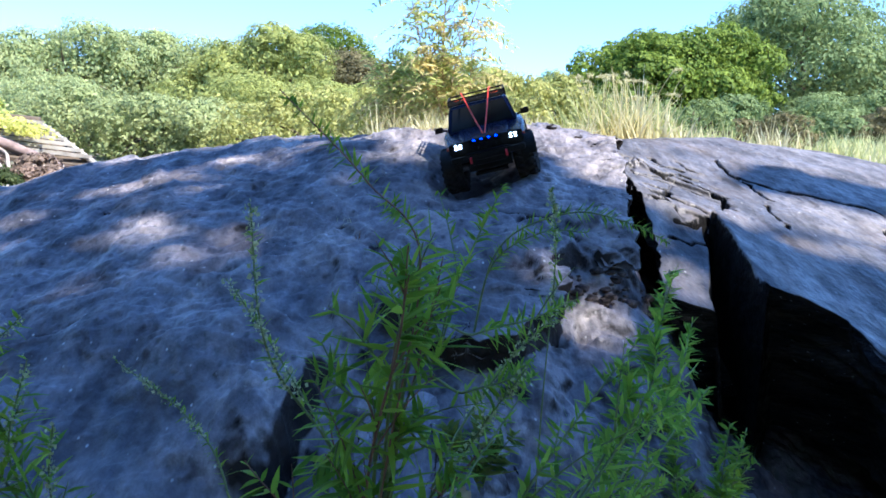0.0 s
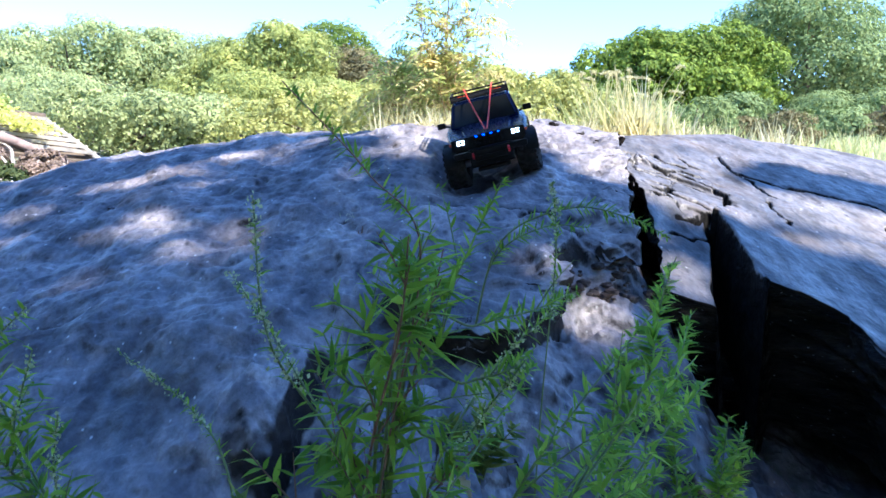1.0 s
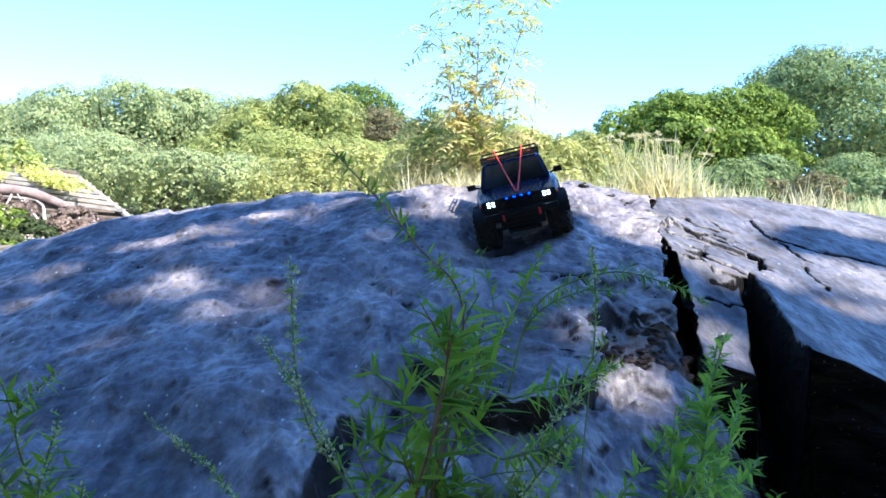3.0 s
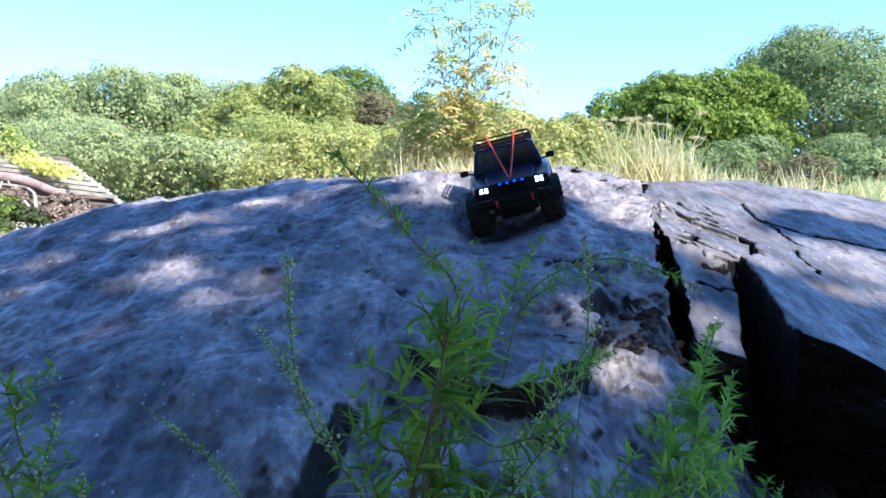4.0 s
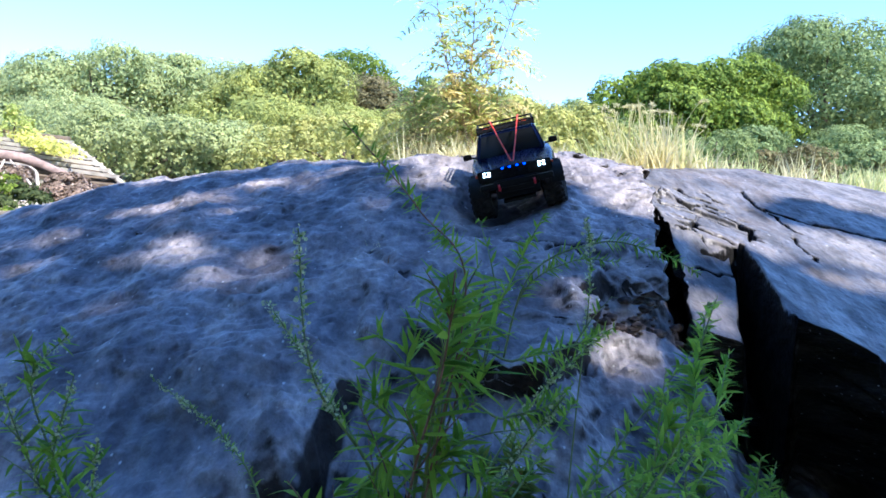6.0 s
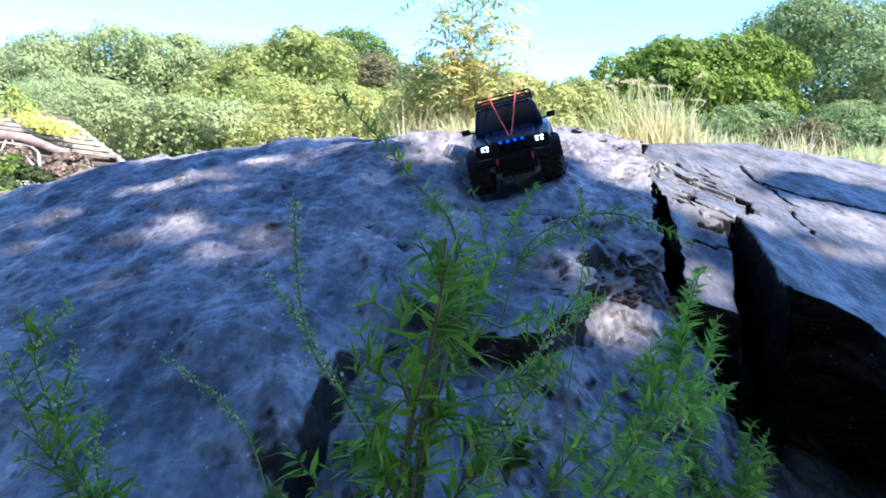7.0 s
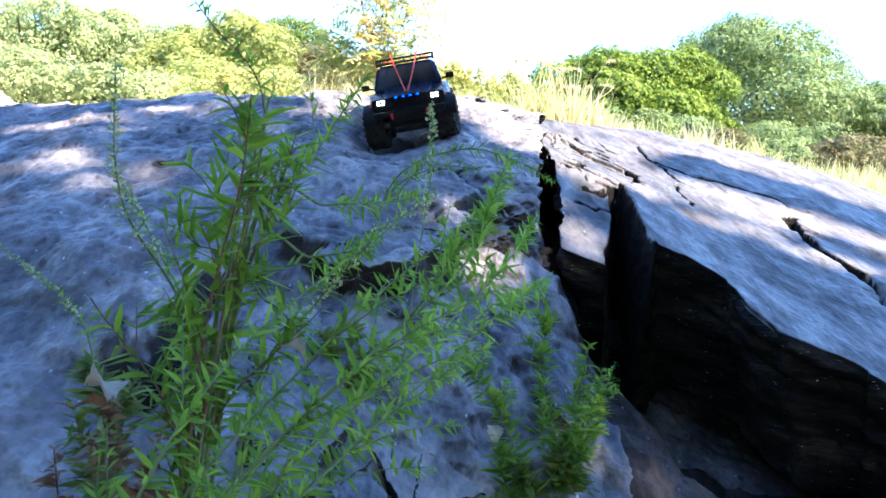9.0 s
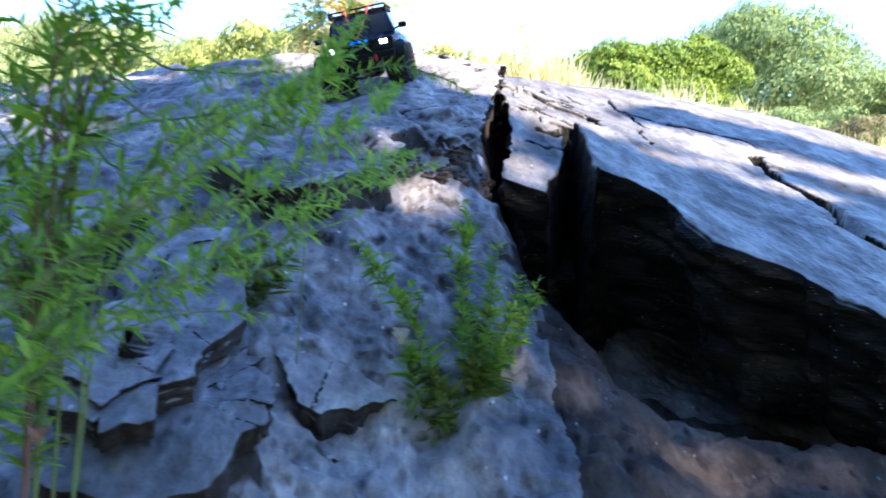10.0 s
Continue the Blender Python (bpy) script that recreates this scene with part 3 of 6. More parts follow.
def slab_top(x, y):
    wx = x + 0.03 * fbm(x, y, 0.10, 4, 61, 0.6)
    wy = y + 0.03 * fbm(x, y, 0.10, 4, 71, 0.6)
    z = slab_plane(x, y) + 0.022 * fbm(x, y, 0.7, 2, 81) + 0.003 * fbm(wx, wy, 0.12, 3, 91, 0.5) + 0.002 * fbm(x, y, 0.03, 3, 95)
    z = z + facets(wx, wy, 120, (0.4, 2.6, 1.0, 3.2), 87, 0.025, 0.003)
    for line, wide, deep in CRACKS:
        z = z - 2.2 * deep * step(1.15 * wide, 0.40 * wide, near_line(wx, wy, line))
    patch = step(0.0, 0.05, inside(wx, wy, [(0.45, 2.12), (0.70, 2.18), (0.84, 2.34), (0.88, 2.62), (0.80, 2.9), (0.45, 2.9)]))
    joint, own = blocks(wx, wy, 26, (0.45, 0.95, 2.1, 3.0), 7)
    z = z + patch * (0.004 * own - 0.018 * step(0.012, 0.003, joint) * (0.15 + 0.85 * (own > 0.0)))
    z = z - np.interp(y, [1.7, 1.95, 2.12, 2.22], [0.085, 0.078, 0.058, 0.022]) * step(-1, 1, inside(wx * 0.35 + x * 0.65, wy * 0.35 + y * 0.65, STEP_BLOCK) / np.interp(y, [1.7, 1.95, 2.15, 2.2], [0.012, 0.007, 0.006, 0.012]))
    z = z - 0.42 * step(-0.016, 0.014, inside(x + 0.012 * fbm(x, y, 0.12, 2, 63), y, FISSURE))
    z = z - 0.015 * step(0, 0.01, inside(wx, wy, [(0.5, 2.26), (0.7, 2.19), (0.82, 2.33), (0.80, 2.46), (0.62, 2.62), (0.5, 2.6)]))
    return z


rim = np.array(SLAB_RIM)
seg = np.concatenate([[0], np.cumsum(np.hypot(*np.diff(rim, axis=0).T))])
at = np.concatenate([np.linspace(0, 2.6, 30, endpoint=False), np.linspace(2.6, 5.9, 1000, endpoint=False), np.linspace(5.9, seg[-1], 50)])
ex, ey = np.interp(at, seg, rim[:, 0]), np.interp(at, seg, rim[:, 1])
kernel = np.hanning(9)
kernel /= kernel.sum()
ex, ey = [np.convolve(np.pad(v, 4, mode="edge"), kernel, "valid") for v in (ex, ey)]
ex = ex + 0.030 * fbm(at, at * 0 + 0.3, 0.14, 4, 101, 0.55) + 0.012 * fbm(at, at * 0 + 0.7, 0.035, 2, 103)
tx, ty = np.gradient(ex), np.gradient(ey)
tx, ty = [np.convolve(np.pad(v, 62, mode="edge"), np.ones(125) / 125, "valid") for v in (tx, ty)]
ln = np.hypot(tx, ty)
inx, iny = -ty / ln, tx / ln                     # into the slab
reach = np.concatenate([np.geomspace(0.82, 4.2, 40)[::-1], np.linspace(0.0035, 0.80, 230)[::-1], [0]])
TX = ex[:, None] + reach[None, :]
TY = np.repeat(ey[:, None], len(reach), 1)
TZ = slab_top(TX, TY)
top_rows = np.stack([TX, TY, TZ], -1)
down = np.concatenate([np.linspace(0.004, 0.50, 90), [0.56, 0.64]])
inward = np.interp(down, [0, 0.025, 0.05, 0.09, 0.11, 0.15, 0.18, 0.22, 0.30, 0.34, 0.37, 0.41, 0.48, 0.64], [0, 0.006, 0.028, 0.030, 0.058, 0.054, 0.08, 0.09, 0.11, 0.14, 0.26, 0.52, 0.75, 0.85])
A2, D2 = np.meshgrid(at, down, indexing="ij")
strata = 0.035 * fbm(A2 * 0.35, D2, 0.07, 4, 111) + 0.020 * fbm(A2, D2 * 2.5, 0.10, 3, 121)
strata = strata + 1.0 * facets(A2 * 0.55 + 0.3 * D2, D2, 130, (1.2, 3.6, -0.02, 0.6), 141, 0.30, 0.022)
fade = step(0, 0.03, D2)
notch = np.clip(slab_plane(ex, ey) - TZ[:, -1], 0, 0.5)[:, None]      # where the fissure opens in the face
D2 = D2 * (1 - notch / 0.64)
nose = np.interp(ex, [0.85, 1.0, 1.14, 1.30, 1.42], [1.0, 0.86, 0.84, 0.60, 0.30])[:, None] * np.ones_like(D2)      # thinner towards its nose
IN = np.interp((notch + D2) / nose, down, inward) - np.interp(notch, down, inward) + strata * fade
FX, FY = ex[:, None] + inx[:, None] * IN, ey[:, None] + iny[:, None] * IN
FZ = TZ[:, -1:] - D2 + 0.012 * fbm(A2, D2, 0.15, 3, 131) * fade
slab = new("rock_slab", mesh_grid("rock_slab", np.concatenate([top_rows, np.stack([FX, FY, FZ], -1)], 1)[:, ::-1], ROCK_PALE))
# side and underside take the stone that has shade in its colour
slab.data.materials.append(ROCK_SHADED)
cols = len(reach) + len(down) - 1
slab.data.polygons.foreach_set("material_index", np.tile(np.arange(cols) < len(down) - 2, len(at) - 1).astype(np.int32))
tagged(slab, "split grey schist slab with a dark overhanging edge", "rock", kind="structure")

# ---- ground ----
def ground_height(x, y):
    rise = np.interp(y, [-400, 0.5, 2.0, 3.6, 4.2, 36, 60, 3000], [0, 0, 0.05, 0.85, 0.93, 2.95, 3.3, 3.3])
    return rise + 0.10 * fbm(x, y, 2.2, 3, 141) + 0.02 * fbm(x, y, 0.3, 2, 151)


hx = fine_axis(-1500, 1500, -8, 8, 0.16, 160)
hy = fine_axis(-1200, 2500, 0, 16, 0.16, 160)
X, Y = np.meshgrid(hx, hy)
ground = new("ground", mesh_grid("ground", np.stack([X, Y, ground_height(X, Y)], -1), SOIL))
tagged(ground, "dry brown soil with sparse weeds behind the rock", "ground", kind="structure")


# ---- leaves and blades ----
def unit(v):
    return v / (np.linalg.norm(v, axis=-1, keepdims=True) + 1e-9)


def blades(base, way, length, width, droop, rng, rows=4, fat=0.35):
    """Curved tapering leaves: base points, directions, lengths and widths."""
    n = len(base)
    way = unit(way)
    side = unit(np.cross(way, rng.normal(size=(n, 3)) * 0.35 + np.array([0, 0, 1.0])))
    f = np.linspace(0, 1, rows + 1)
    mid = base[:, None] + way[:, None] * (length[:, None] * f)[..., None]
    mid[..., 2] -= (droop * length)[:, None] * f ** 2
    shape = np.interp(f, [0, fat, 1], [0.25, 1.0, 0.04])
    off = side[:, None] * (0.5 * width[:, None] * shape)[..., None]
    v = np.stack([mid - off, mid + off], 2).reshape(-1, 3)
    i = (np.arange(n) * 2 * (rows + 1))[:, None] + 2 * np.arange(rows)[None, :]
    q = np.stack([i, i + 1, i + 3, i + 2], -1).reshape(-1, 4)
    return v, q


def flakes(centre, normal, size, rng, slim=0.6, wild=0.7):
    """Small pointed leaf shapes, one quad each, lying across their normals."""
    n = len(centre)
    normal = unit(normal + wild * rng.normal(size=(n, 3)))
    a = unit(np.cross(normal, rng.normal(size=(n, 3))))
    b = np.cross(normal, a)
    s = (size * rng.uniform(0.6, 1.4, n))[:, None]
    k = s * slim
    v = np.stack([centre - a * s, centre - b * k + normal * s * 0.15, centre + a * s, centre + b * k + normal * s * 0.15], 1).reshape(-1, 3)
    return v, np.arange(4 * n).reshape(n, 4)


# ---- trees ----
def crown_mesh(centre, radii, lobes, leaves, size, mat, rng):
    """A crown of rounded lobes, each a heap of leafy clumps, with gaps and an uneven outline."""
    centre, radii = np.array(centre), np.array(radii)
    c, n = [], []
    big = max(7, lobes // 4)
    clumps = 26
    per = max(6, int(leaves * 0.8 / (big * clumps)))
    for k in range(big):
        d = unit(rng.normal(size=3))
        d[2] = abs(d[2]) if d[2] < -0.4 or k < 3 else d[2]
        lr = radii * rng.uniform(0.30, 0.44) * np.array([1, 1, 0.95])
        lc = centre + d * (radii - lr * rng.uniform(0.75, 1.15))
        p = unit(rng.normal(size=(clumps, 3)) + 0.8 * d + np.array([0, 0, 0.25]))
        cc = lc + p * lr * rng.uniform(0.72, 1.0, (clumps, 1))
        cr = lr * rng.uniform(0.20, 0.36, (clumps, 1))
        out = np.repeat(p, per, 0)
        q = unit(rng.normal(size=(clumps * per, 3)) + 0.7 * out)
        c.append(np.repeat(cc, per, 0) + q * np.repeat(cr, per, 0) * rng.uniform(0.6, 1.08, (clumps * per, 1)))
        n.append(q + 0.7 * out + np.array([0, 0, 0.3]))
    fill = unit(rng.normal(size=(leaves // 4, 3))) * radii * rng.uniform(0.35, 0.84, (leaves // 4, 1)) + centre
    c.append(fill)
    n.append(rng.normal(size=fill.shape))
    sizes = np.concatenate([np.full(sum(len(a) for a in c[:-1]), size), np.full(len(fill), size * 1.5)])
    v, q = flakes(np.concatenate(c), np.concatenate(n), sizes, rng, 0.6, 0.30)
    return quad_mesh("crown", v, q, mat, smooth=False)


def trunk_mesh(foot, centre, radii, thick, rng, limbs=5):
    pieces = []
    top = np.array(centre) + np.array([0, 0, radii[2] * 0.3])
    mid = (np.array(foot) + top) / 2 + rng.normal(size=3) * 0.12 * radii[0]
    pieces.append(tube(bend([foot, mid, top], 10), np.linspace(thick, thick * 0.3, 10), 8))
    for k in range(limbs):
        s = np.array(foot) + (top - np.array(foot)) * rng.uniform(0.3, 0.75)
        e = np.array(centre) + unit(rng.normal(size=3) * np.array([1, 1, 0.5]) + np.array([0, 0, 0.4])) * np.array(radii) * 0.75
        pieces.append(tube(bend([s, (s + e) / 2 + np.array([0, 0, 0.1 * radii[2]]), e], 7), np.linspace(thick * 0.45, thick * 0.08, 7), 6))
    return quad_mesh("trunk", *gather(pieces), BARK)


def tree(name, x, y, top, wide, mat, label, seed, leaves=6500, size=0.13, lobes=22, category="tree", group=""):
    rng = np.random.default_rng(seed)
    foot = float(ground_height(np.array(x), np.array(y))) - 0.05
    tall = top - foot
    hz = max(tall * (0.60 if category == "shrub" else 0.52), wide * 0.35)
    centre, radii = (x, y, top - hz), (wide * 0.62, wide * 0.62, hz)
    ob = thing(name, (x, y, foot), label, category, group)
    m = Matrix.Translation((-x, -y, -foot))
    for me, nm in ((trunk_mesh((x, y, foot), centre, radii, 0.035 * tall + 0.03, rng), "trunk"), (crown_mesh(centre, radii, lobes, leaves, size, mat, rng), "crown")):
        me.transform(m)
        part_mesh(nm, me, ob)
    return ob


WOOD = "trees on the far slope"
SILVER = "silvery green broadleaf tree in full sun"
YELLOWISH = "yellow-green broadleaf tree in full sun"
for k, (x, y, top, wide, mat, label) in enumerate([
        (-19.0, 34, 6.6, 4.4, TREE_SILVER, SILVER), (-16.3, 32, 6.8, 4.2, TREE_SILVER, SILVER), (-13.4, 30, 6.9, 4.8, TREE_SILVER, SILVER),
        (-11.6, 32, 7.0, 4.4, TREE_SILVER, SILVER), (-10.3, 34, 7.1, 4.2, TREE_SILVER, SILVER), (-8.9, 35, 6.7, 4.0, TREE_YELLOW, YELLOWISH),
        (-8.6, 39, 7.8, 3.2, TREE_BROWN, "dull brown-green broadleaf tree behind others"), (-5.8, 29, 6.4, 4.0, TREE_YELLOW, YELLOWISH),
        (-7.4, 30, 5.8, 3.6, TREE_YELLOW, YELLOWISH), (-4.7, 35, 7.7, 3.8, TREE_GREEN, "fresh green broadleaf tree above the others"),
        (-3.1, 33, 6.4, 3.8, TREE_BROWN, "dull brown-green broadleaf tree behind others"), (-1.6, 34, 6.4, 4.2, TREE_YELLOW, YELLOWISH), (0.5, 32, 5.9, 4.2, TREE_YELLOW, YELLOWISH),
        (2.0, 37, 6.1, 3.0, TREE_YELLOW, YELLOWISH), (5.3, 45, 7.2, 4.0, TREE_GREY, "distant grey-green tree against the sky"), (3.8, 40, 5.9, 4.2, TREE_YELLOW, "distant yellow-green tree against the sky"),
        (7.4, 42, 6.4, 4.5, TREE_GREY, "distant grey-green tree against the sky"), (-22, 30, 6.0, 5, TREE_SILVER, SILVER), (19.8, 33, 6.3, 6.0, TREE_GREY, "large grey-green broadleaf tree")]):
    tree("tree", x, y, top, wide, mat, label, 200 + k, 24000, 0.052, 80, group=WOOD)
for k, (x, y, top, wide, mat, label) in enumerate([
        (-9.7, 22, 3.75, 4.0, TREE_SILVER, "pale green rounded shrub in sun"), (-7.2, 20, 3.15, 3.6, TREE_SILVER, "pale green rounded shrub in sun"),
        (-12.7, 26, 4.6, 4.4, TREE_SILVER, "pale green rounded shrub in sun"), (-5.9, 24, 4.3, 4.0, TREE_YELLOW, "yellow-green shrub in sun"),
        (-3.5, 23, 3.9, 3.9, TREE_YELLOW, "yellow-green shrub in sun"), (-1.4, 24, 3.85, 3.8, TREE_YELLOW, "yellow-green shrub in sun"), (0.9, 23, 3.5, 3.3, TREE_YELLOW, "yellow-green shrub in sun"),
        (-14.5, 22, 3.9, 4.2, TREE_SILVER, "pale green rounded shrub in sun"), (6.4, 19, 3.0, 2.7, TREE_GREY, "grey-green shrub below the trees"),
        (8.0, 18, 2.75, 2.7, TREE_GREY, "grey-green shrub below the trees"), (9.6, 17, 2.7, 2.6, TREE_BROWN, "brownish shrub at the meadow's edge"),
        (2.7, 18, 2.75, 1.7, TREE_YELLOW, "yellow-green shrub in sun"), (3.6, 21, 3.0, 2.0, TREE_GREY, "grey-green shrub below the trees"), (10.5, 22, 3.5, 3.5, TREE_GREY, "grey-green shrub below the trees"),
        (13.5, 21, 3.2, 3.5, TREE_GREY, "grey-green shrub below the trees")]):
    tree("shrub", x, y, top, wide, mat, label, 300 + k, 17000, 0.038, 56, category="shrub", group="shrubs below the trees")
GREEN_TREES = "bright green trees beside the big one"
tree("tree", 5.0, 22, 5.1, 3.3, TREE_GREEN, "bright green rounded broadleaf tree", 401, 22000, 0.048, 70, group=GREEN_TREES)
tree("tree", 6.9, 23, 5.45, 3.5, TREE_GREEN, "bright green rounded broadleaf tree", 402, 22000, 0.048, 70, group=GREEN_TREES)
tree("tree", 5.9, 21.5, 4.3, 3.0, TREE_GREEN, "lower bright green broadleaf tree", 405, 13000, 0.048, 45, group=GREEN_TREES)
tree("tree", 12.7, 30, 8.0, 6.7, TREE_GREY, "large grey-green rounded broadleaf tree", 403, 44000, 0.058, 130)
tree("tree", 16.6, 29, 6.0, 5.0, TREE_GREY, "large grey-green rounded broadleaf tree", 404, 30000, 0.058, 90)
for k, (x, y, top, wide, mat, label) in enumerate([
        (0.42, 6.0, 1.84, 0.70, LEAF_BRUSH, "small yellow-green shrub behind the rock"), (0.95, 6.6, 1.86, 0.70, LEAF_BRUSH, "small yellow-green shrub behind the rock"),
        (-0.35, 6.2, 1.86, 0.75, LEAF_BRUSH, "small yellow-green shrub behind the rock"), (-1.05, 7.0, 1.86, 0.8, LEAF_BRUSH, "small yellow-green shrub behind the rock"),
        (1.45, 7.2, 1.90, 0.8, TREE_GREY, "small grey-green shrub behind the grass"), (2.2, 7.6, 1.82, 0.9, TREE_GREY, "small grey-green shrub behind the grass"),
        (3.1, 8.0, 1.72, 0.9, TREE_BROWN, "small brownish shrub behind the grass"), (-1.9, 8.4, 1.86, 0.9, LEAF_BRUSH, "small yellow-green shrub behind the rock"),
        (-2.7, 9.4, 2.05, 1.2, TREE_SILVER, "small pale green shrub behind the rock"), (-3.5, 9.8, 2.1, 1.3, TREE_SILVER, "small pale green shrub behind the rock"), (-4.5, 10.6, 2.3, 1.5, TREE_SILVER, "small pale green shrub behind the rock")]):
    tree("shrub", x, y, top, wide, mat, label, 440 + k, 4200 if wide < 1 else 11000, 0.017 if wide < 1 else 0.021, 36 if wide < 1 else 70, category="shrub", group="low shrubs just behind the rock")


# an unseen tree set beside the camera to shade the rock; gaps laid where sun patches fall
GAPS = [(-0.575, 2.01, 0.14, 0.15), (-0.68, 2.11, 0.14, 0.08), (-0.82, 2.20, 0.20, 0.09), (-0.90, 1.92, 0.11, 0.05), (-1.26, 2.31, 0.10, 0.07), (-0.57, 2.74, 0.20, 0.03), (0.345, 1.65, 0.085, 0.12), (0.225, 1.75, 0.075, 0.055), (0.575, 1.90, 0.08, 0.19),
        (0.95, 2.20, 0.26, 0.15), (1.25, 2.05, 0.18, 0.07), (-0.45, 2.80, 0.42, 0.10), (-0.95, 2.66, 0.24, 0.06), (-1.2, 2.5, 0.12, 0.05), (0.96, 1.12, 0.15, 0.032), (1.29, 1.04, 0.11, 0.065), (0.69, 1.14, 0.03, 0.05)]


def sunlit(x, y):
    edge = 0.10 * fbm(x, y, 0.22, 3, 161)
    lit = np.zeros(x.shape, bool)
    for cx, cy, rx, ry in GAPS:
        lit |= np.hypot((x - cx) / rx, (y - cy) / ry) + edge * 3 < 1
    crest = (y + edge > 2.43 - 0.26 * step(0.28, 0.46, x)) & (x > -0.22 + edge)
    band = inside(x + edge, y + edge, [(0.95, 2.60), (0.93, 2.72), (1.10, 2.93), (1.5, 2.85), (2.4, 2.4), (2.4, 2.2), (1.4, 2.52)]) > 0
    return lit | (crest & ~band)


def shade_tree():
    rng = np.random.default_rng(77)
    n = 6800
    cx, cy = rng.uniform(-3.8, 3.2, n), rng.uniform(-1.6, 3.25, n)
    far = rng.uniform(4.3, 6.6, n)
    k = 16
    u = np.repeat(cx, k) + rng.normal(0, 0.08, n * k)
    w = np.repeat(cy, k) + rng.normal(0, 0.08, n * k)
    tx, ty = u, w
    for _ in range(6):
        tz = np.where(tx < 0.52, dome(tx, ty), slab_plane(tx, ty))
        tz = np.clip(tz, 0.3, 1.2)
        tx, ty = u - (0.85 - tz) * SUN.x / SUN.z, w - (0.85 - tz) * SUN.y / SUN.z
    crown = np.hypot((u + 0.3) / 3.3, (w - 1.25) / 2.75) + 0.35 * fbm(u, w, 0.9, 3, 167) < 0.95
    thin = (np.hypot((tx - 0.98) / 0.46, (ty - 1.17) / 0.36) + 0.5 * fbm(tx, ty, 0.25, 2, 173) < 1) & (tx > 0.42 + 0.6 * np.maximum(1.25 - ty, 0))
    lit = sunlit(tx, ty) & ((tx > -0.25) | (np.arange(n * k) % 9 > 0)) & ((tx < -0.25) | (tx > 0.48) | (ty > 2.0) | (np.arange(n * k) % 20 > 0))
    dappled = (ty + 0.35 * fbm(tx, ty, 0.3, 3, 179) > 2.42) & (tx < 0)
    keep = ~lit & crown & (~thin | (np.arange(n * k) % 2 < 1)) & (~dappled | (np.arange(n * k) % 5 < 2))
    tx, ty, tz = u, w, np.full(n * k, 0.85)
    s = np.array(SUN)
    p = np.stack([tx, ty, tz], -1) + s * (np.repeat(far, k) + rng.normal(0, 0.1, n * k))[:, None]
    v, q = flakes(p[keep], np.tile(s, (keep.sum(), 1)), np.full(keep.sum(), 0.055), rng)
    foot = (4.4, -3.2, 0.0)
    ob = thing("tree", foot, "unseen leafy tree with a broken crown, set to shade the rock", "tree")
    m = Matrix.Translation([-c for c in foot])
    me = quad_mesh("crown", v, q, TREE_GREEN, smooth=False)
    me.transform(m)
    part_mesh("crown", me, ob)
    hub = np.array([3.2, -0.3, 4.6])
    pieces = [tube(bend([foot, (4.2, -2.6, 2.0), hub], 12), np.linspace(0.16, 0.08, 12), 10)]
    for e in ((1.4, -0.2, 5.0), (2.0, -0.5, 5.4), (4.4, -0.7, 5.4), (3.6, -1.4, 5.6), (1.8, -1.4, 4.9)):
        pieces.append(tube(bend([hub, (hub + np.array(e)) / 2 + np.array([0, 0, 0.2]), e], 8), np.linspace(0.05, 0.012, 8), 6))
    me = quad_mesh("trunk", *gather(pieces), BARK)
    me.transform(m)
    part_mesh("trunk", me, ob)


shade_tree()
# unseen trees added round the camera to hold low sky light off the rock
for k, (x, y, top, wide) in enumerate(((-7.5, 1.0, 6.5, 5), (-8.0, -4.0, 7.5, 5.5), (-4.5, -7.5, 8, 5.5), (0.0, -8.5, 8.5, 6), (4.8, -8.0, 8, 5.5), (9.5, -5.0, 7, 5.5), (-12, 5.0, 6, 5))):
    tree("tree", x, y, top, wide, TREE_GREEN, "unseen dense green tree added to block low sky light", 430 + k, 5000, 0.24, 26, group="wood round the rock")


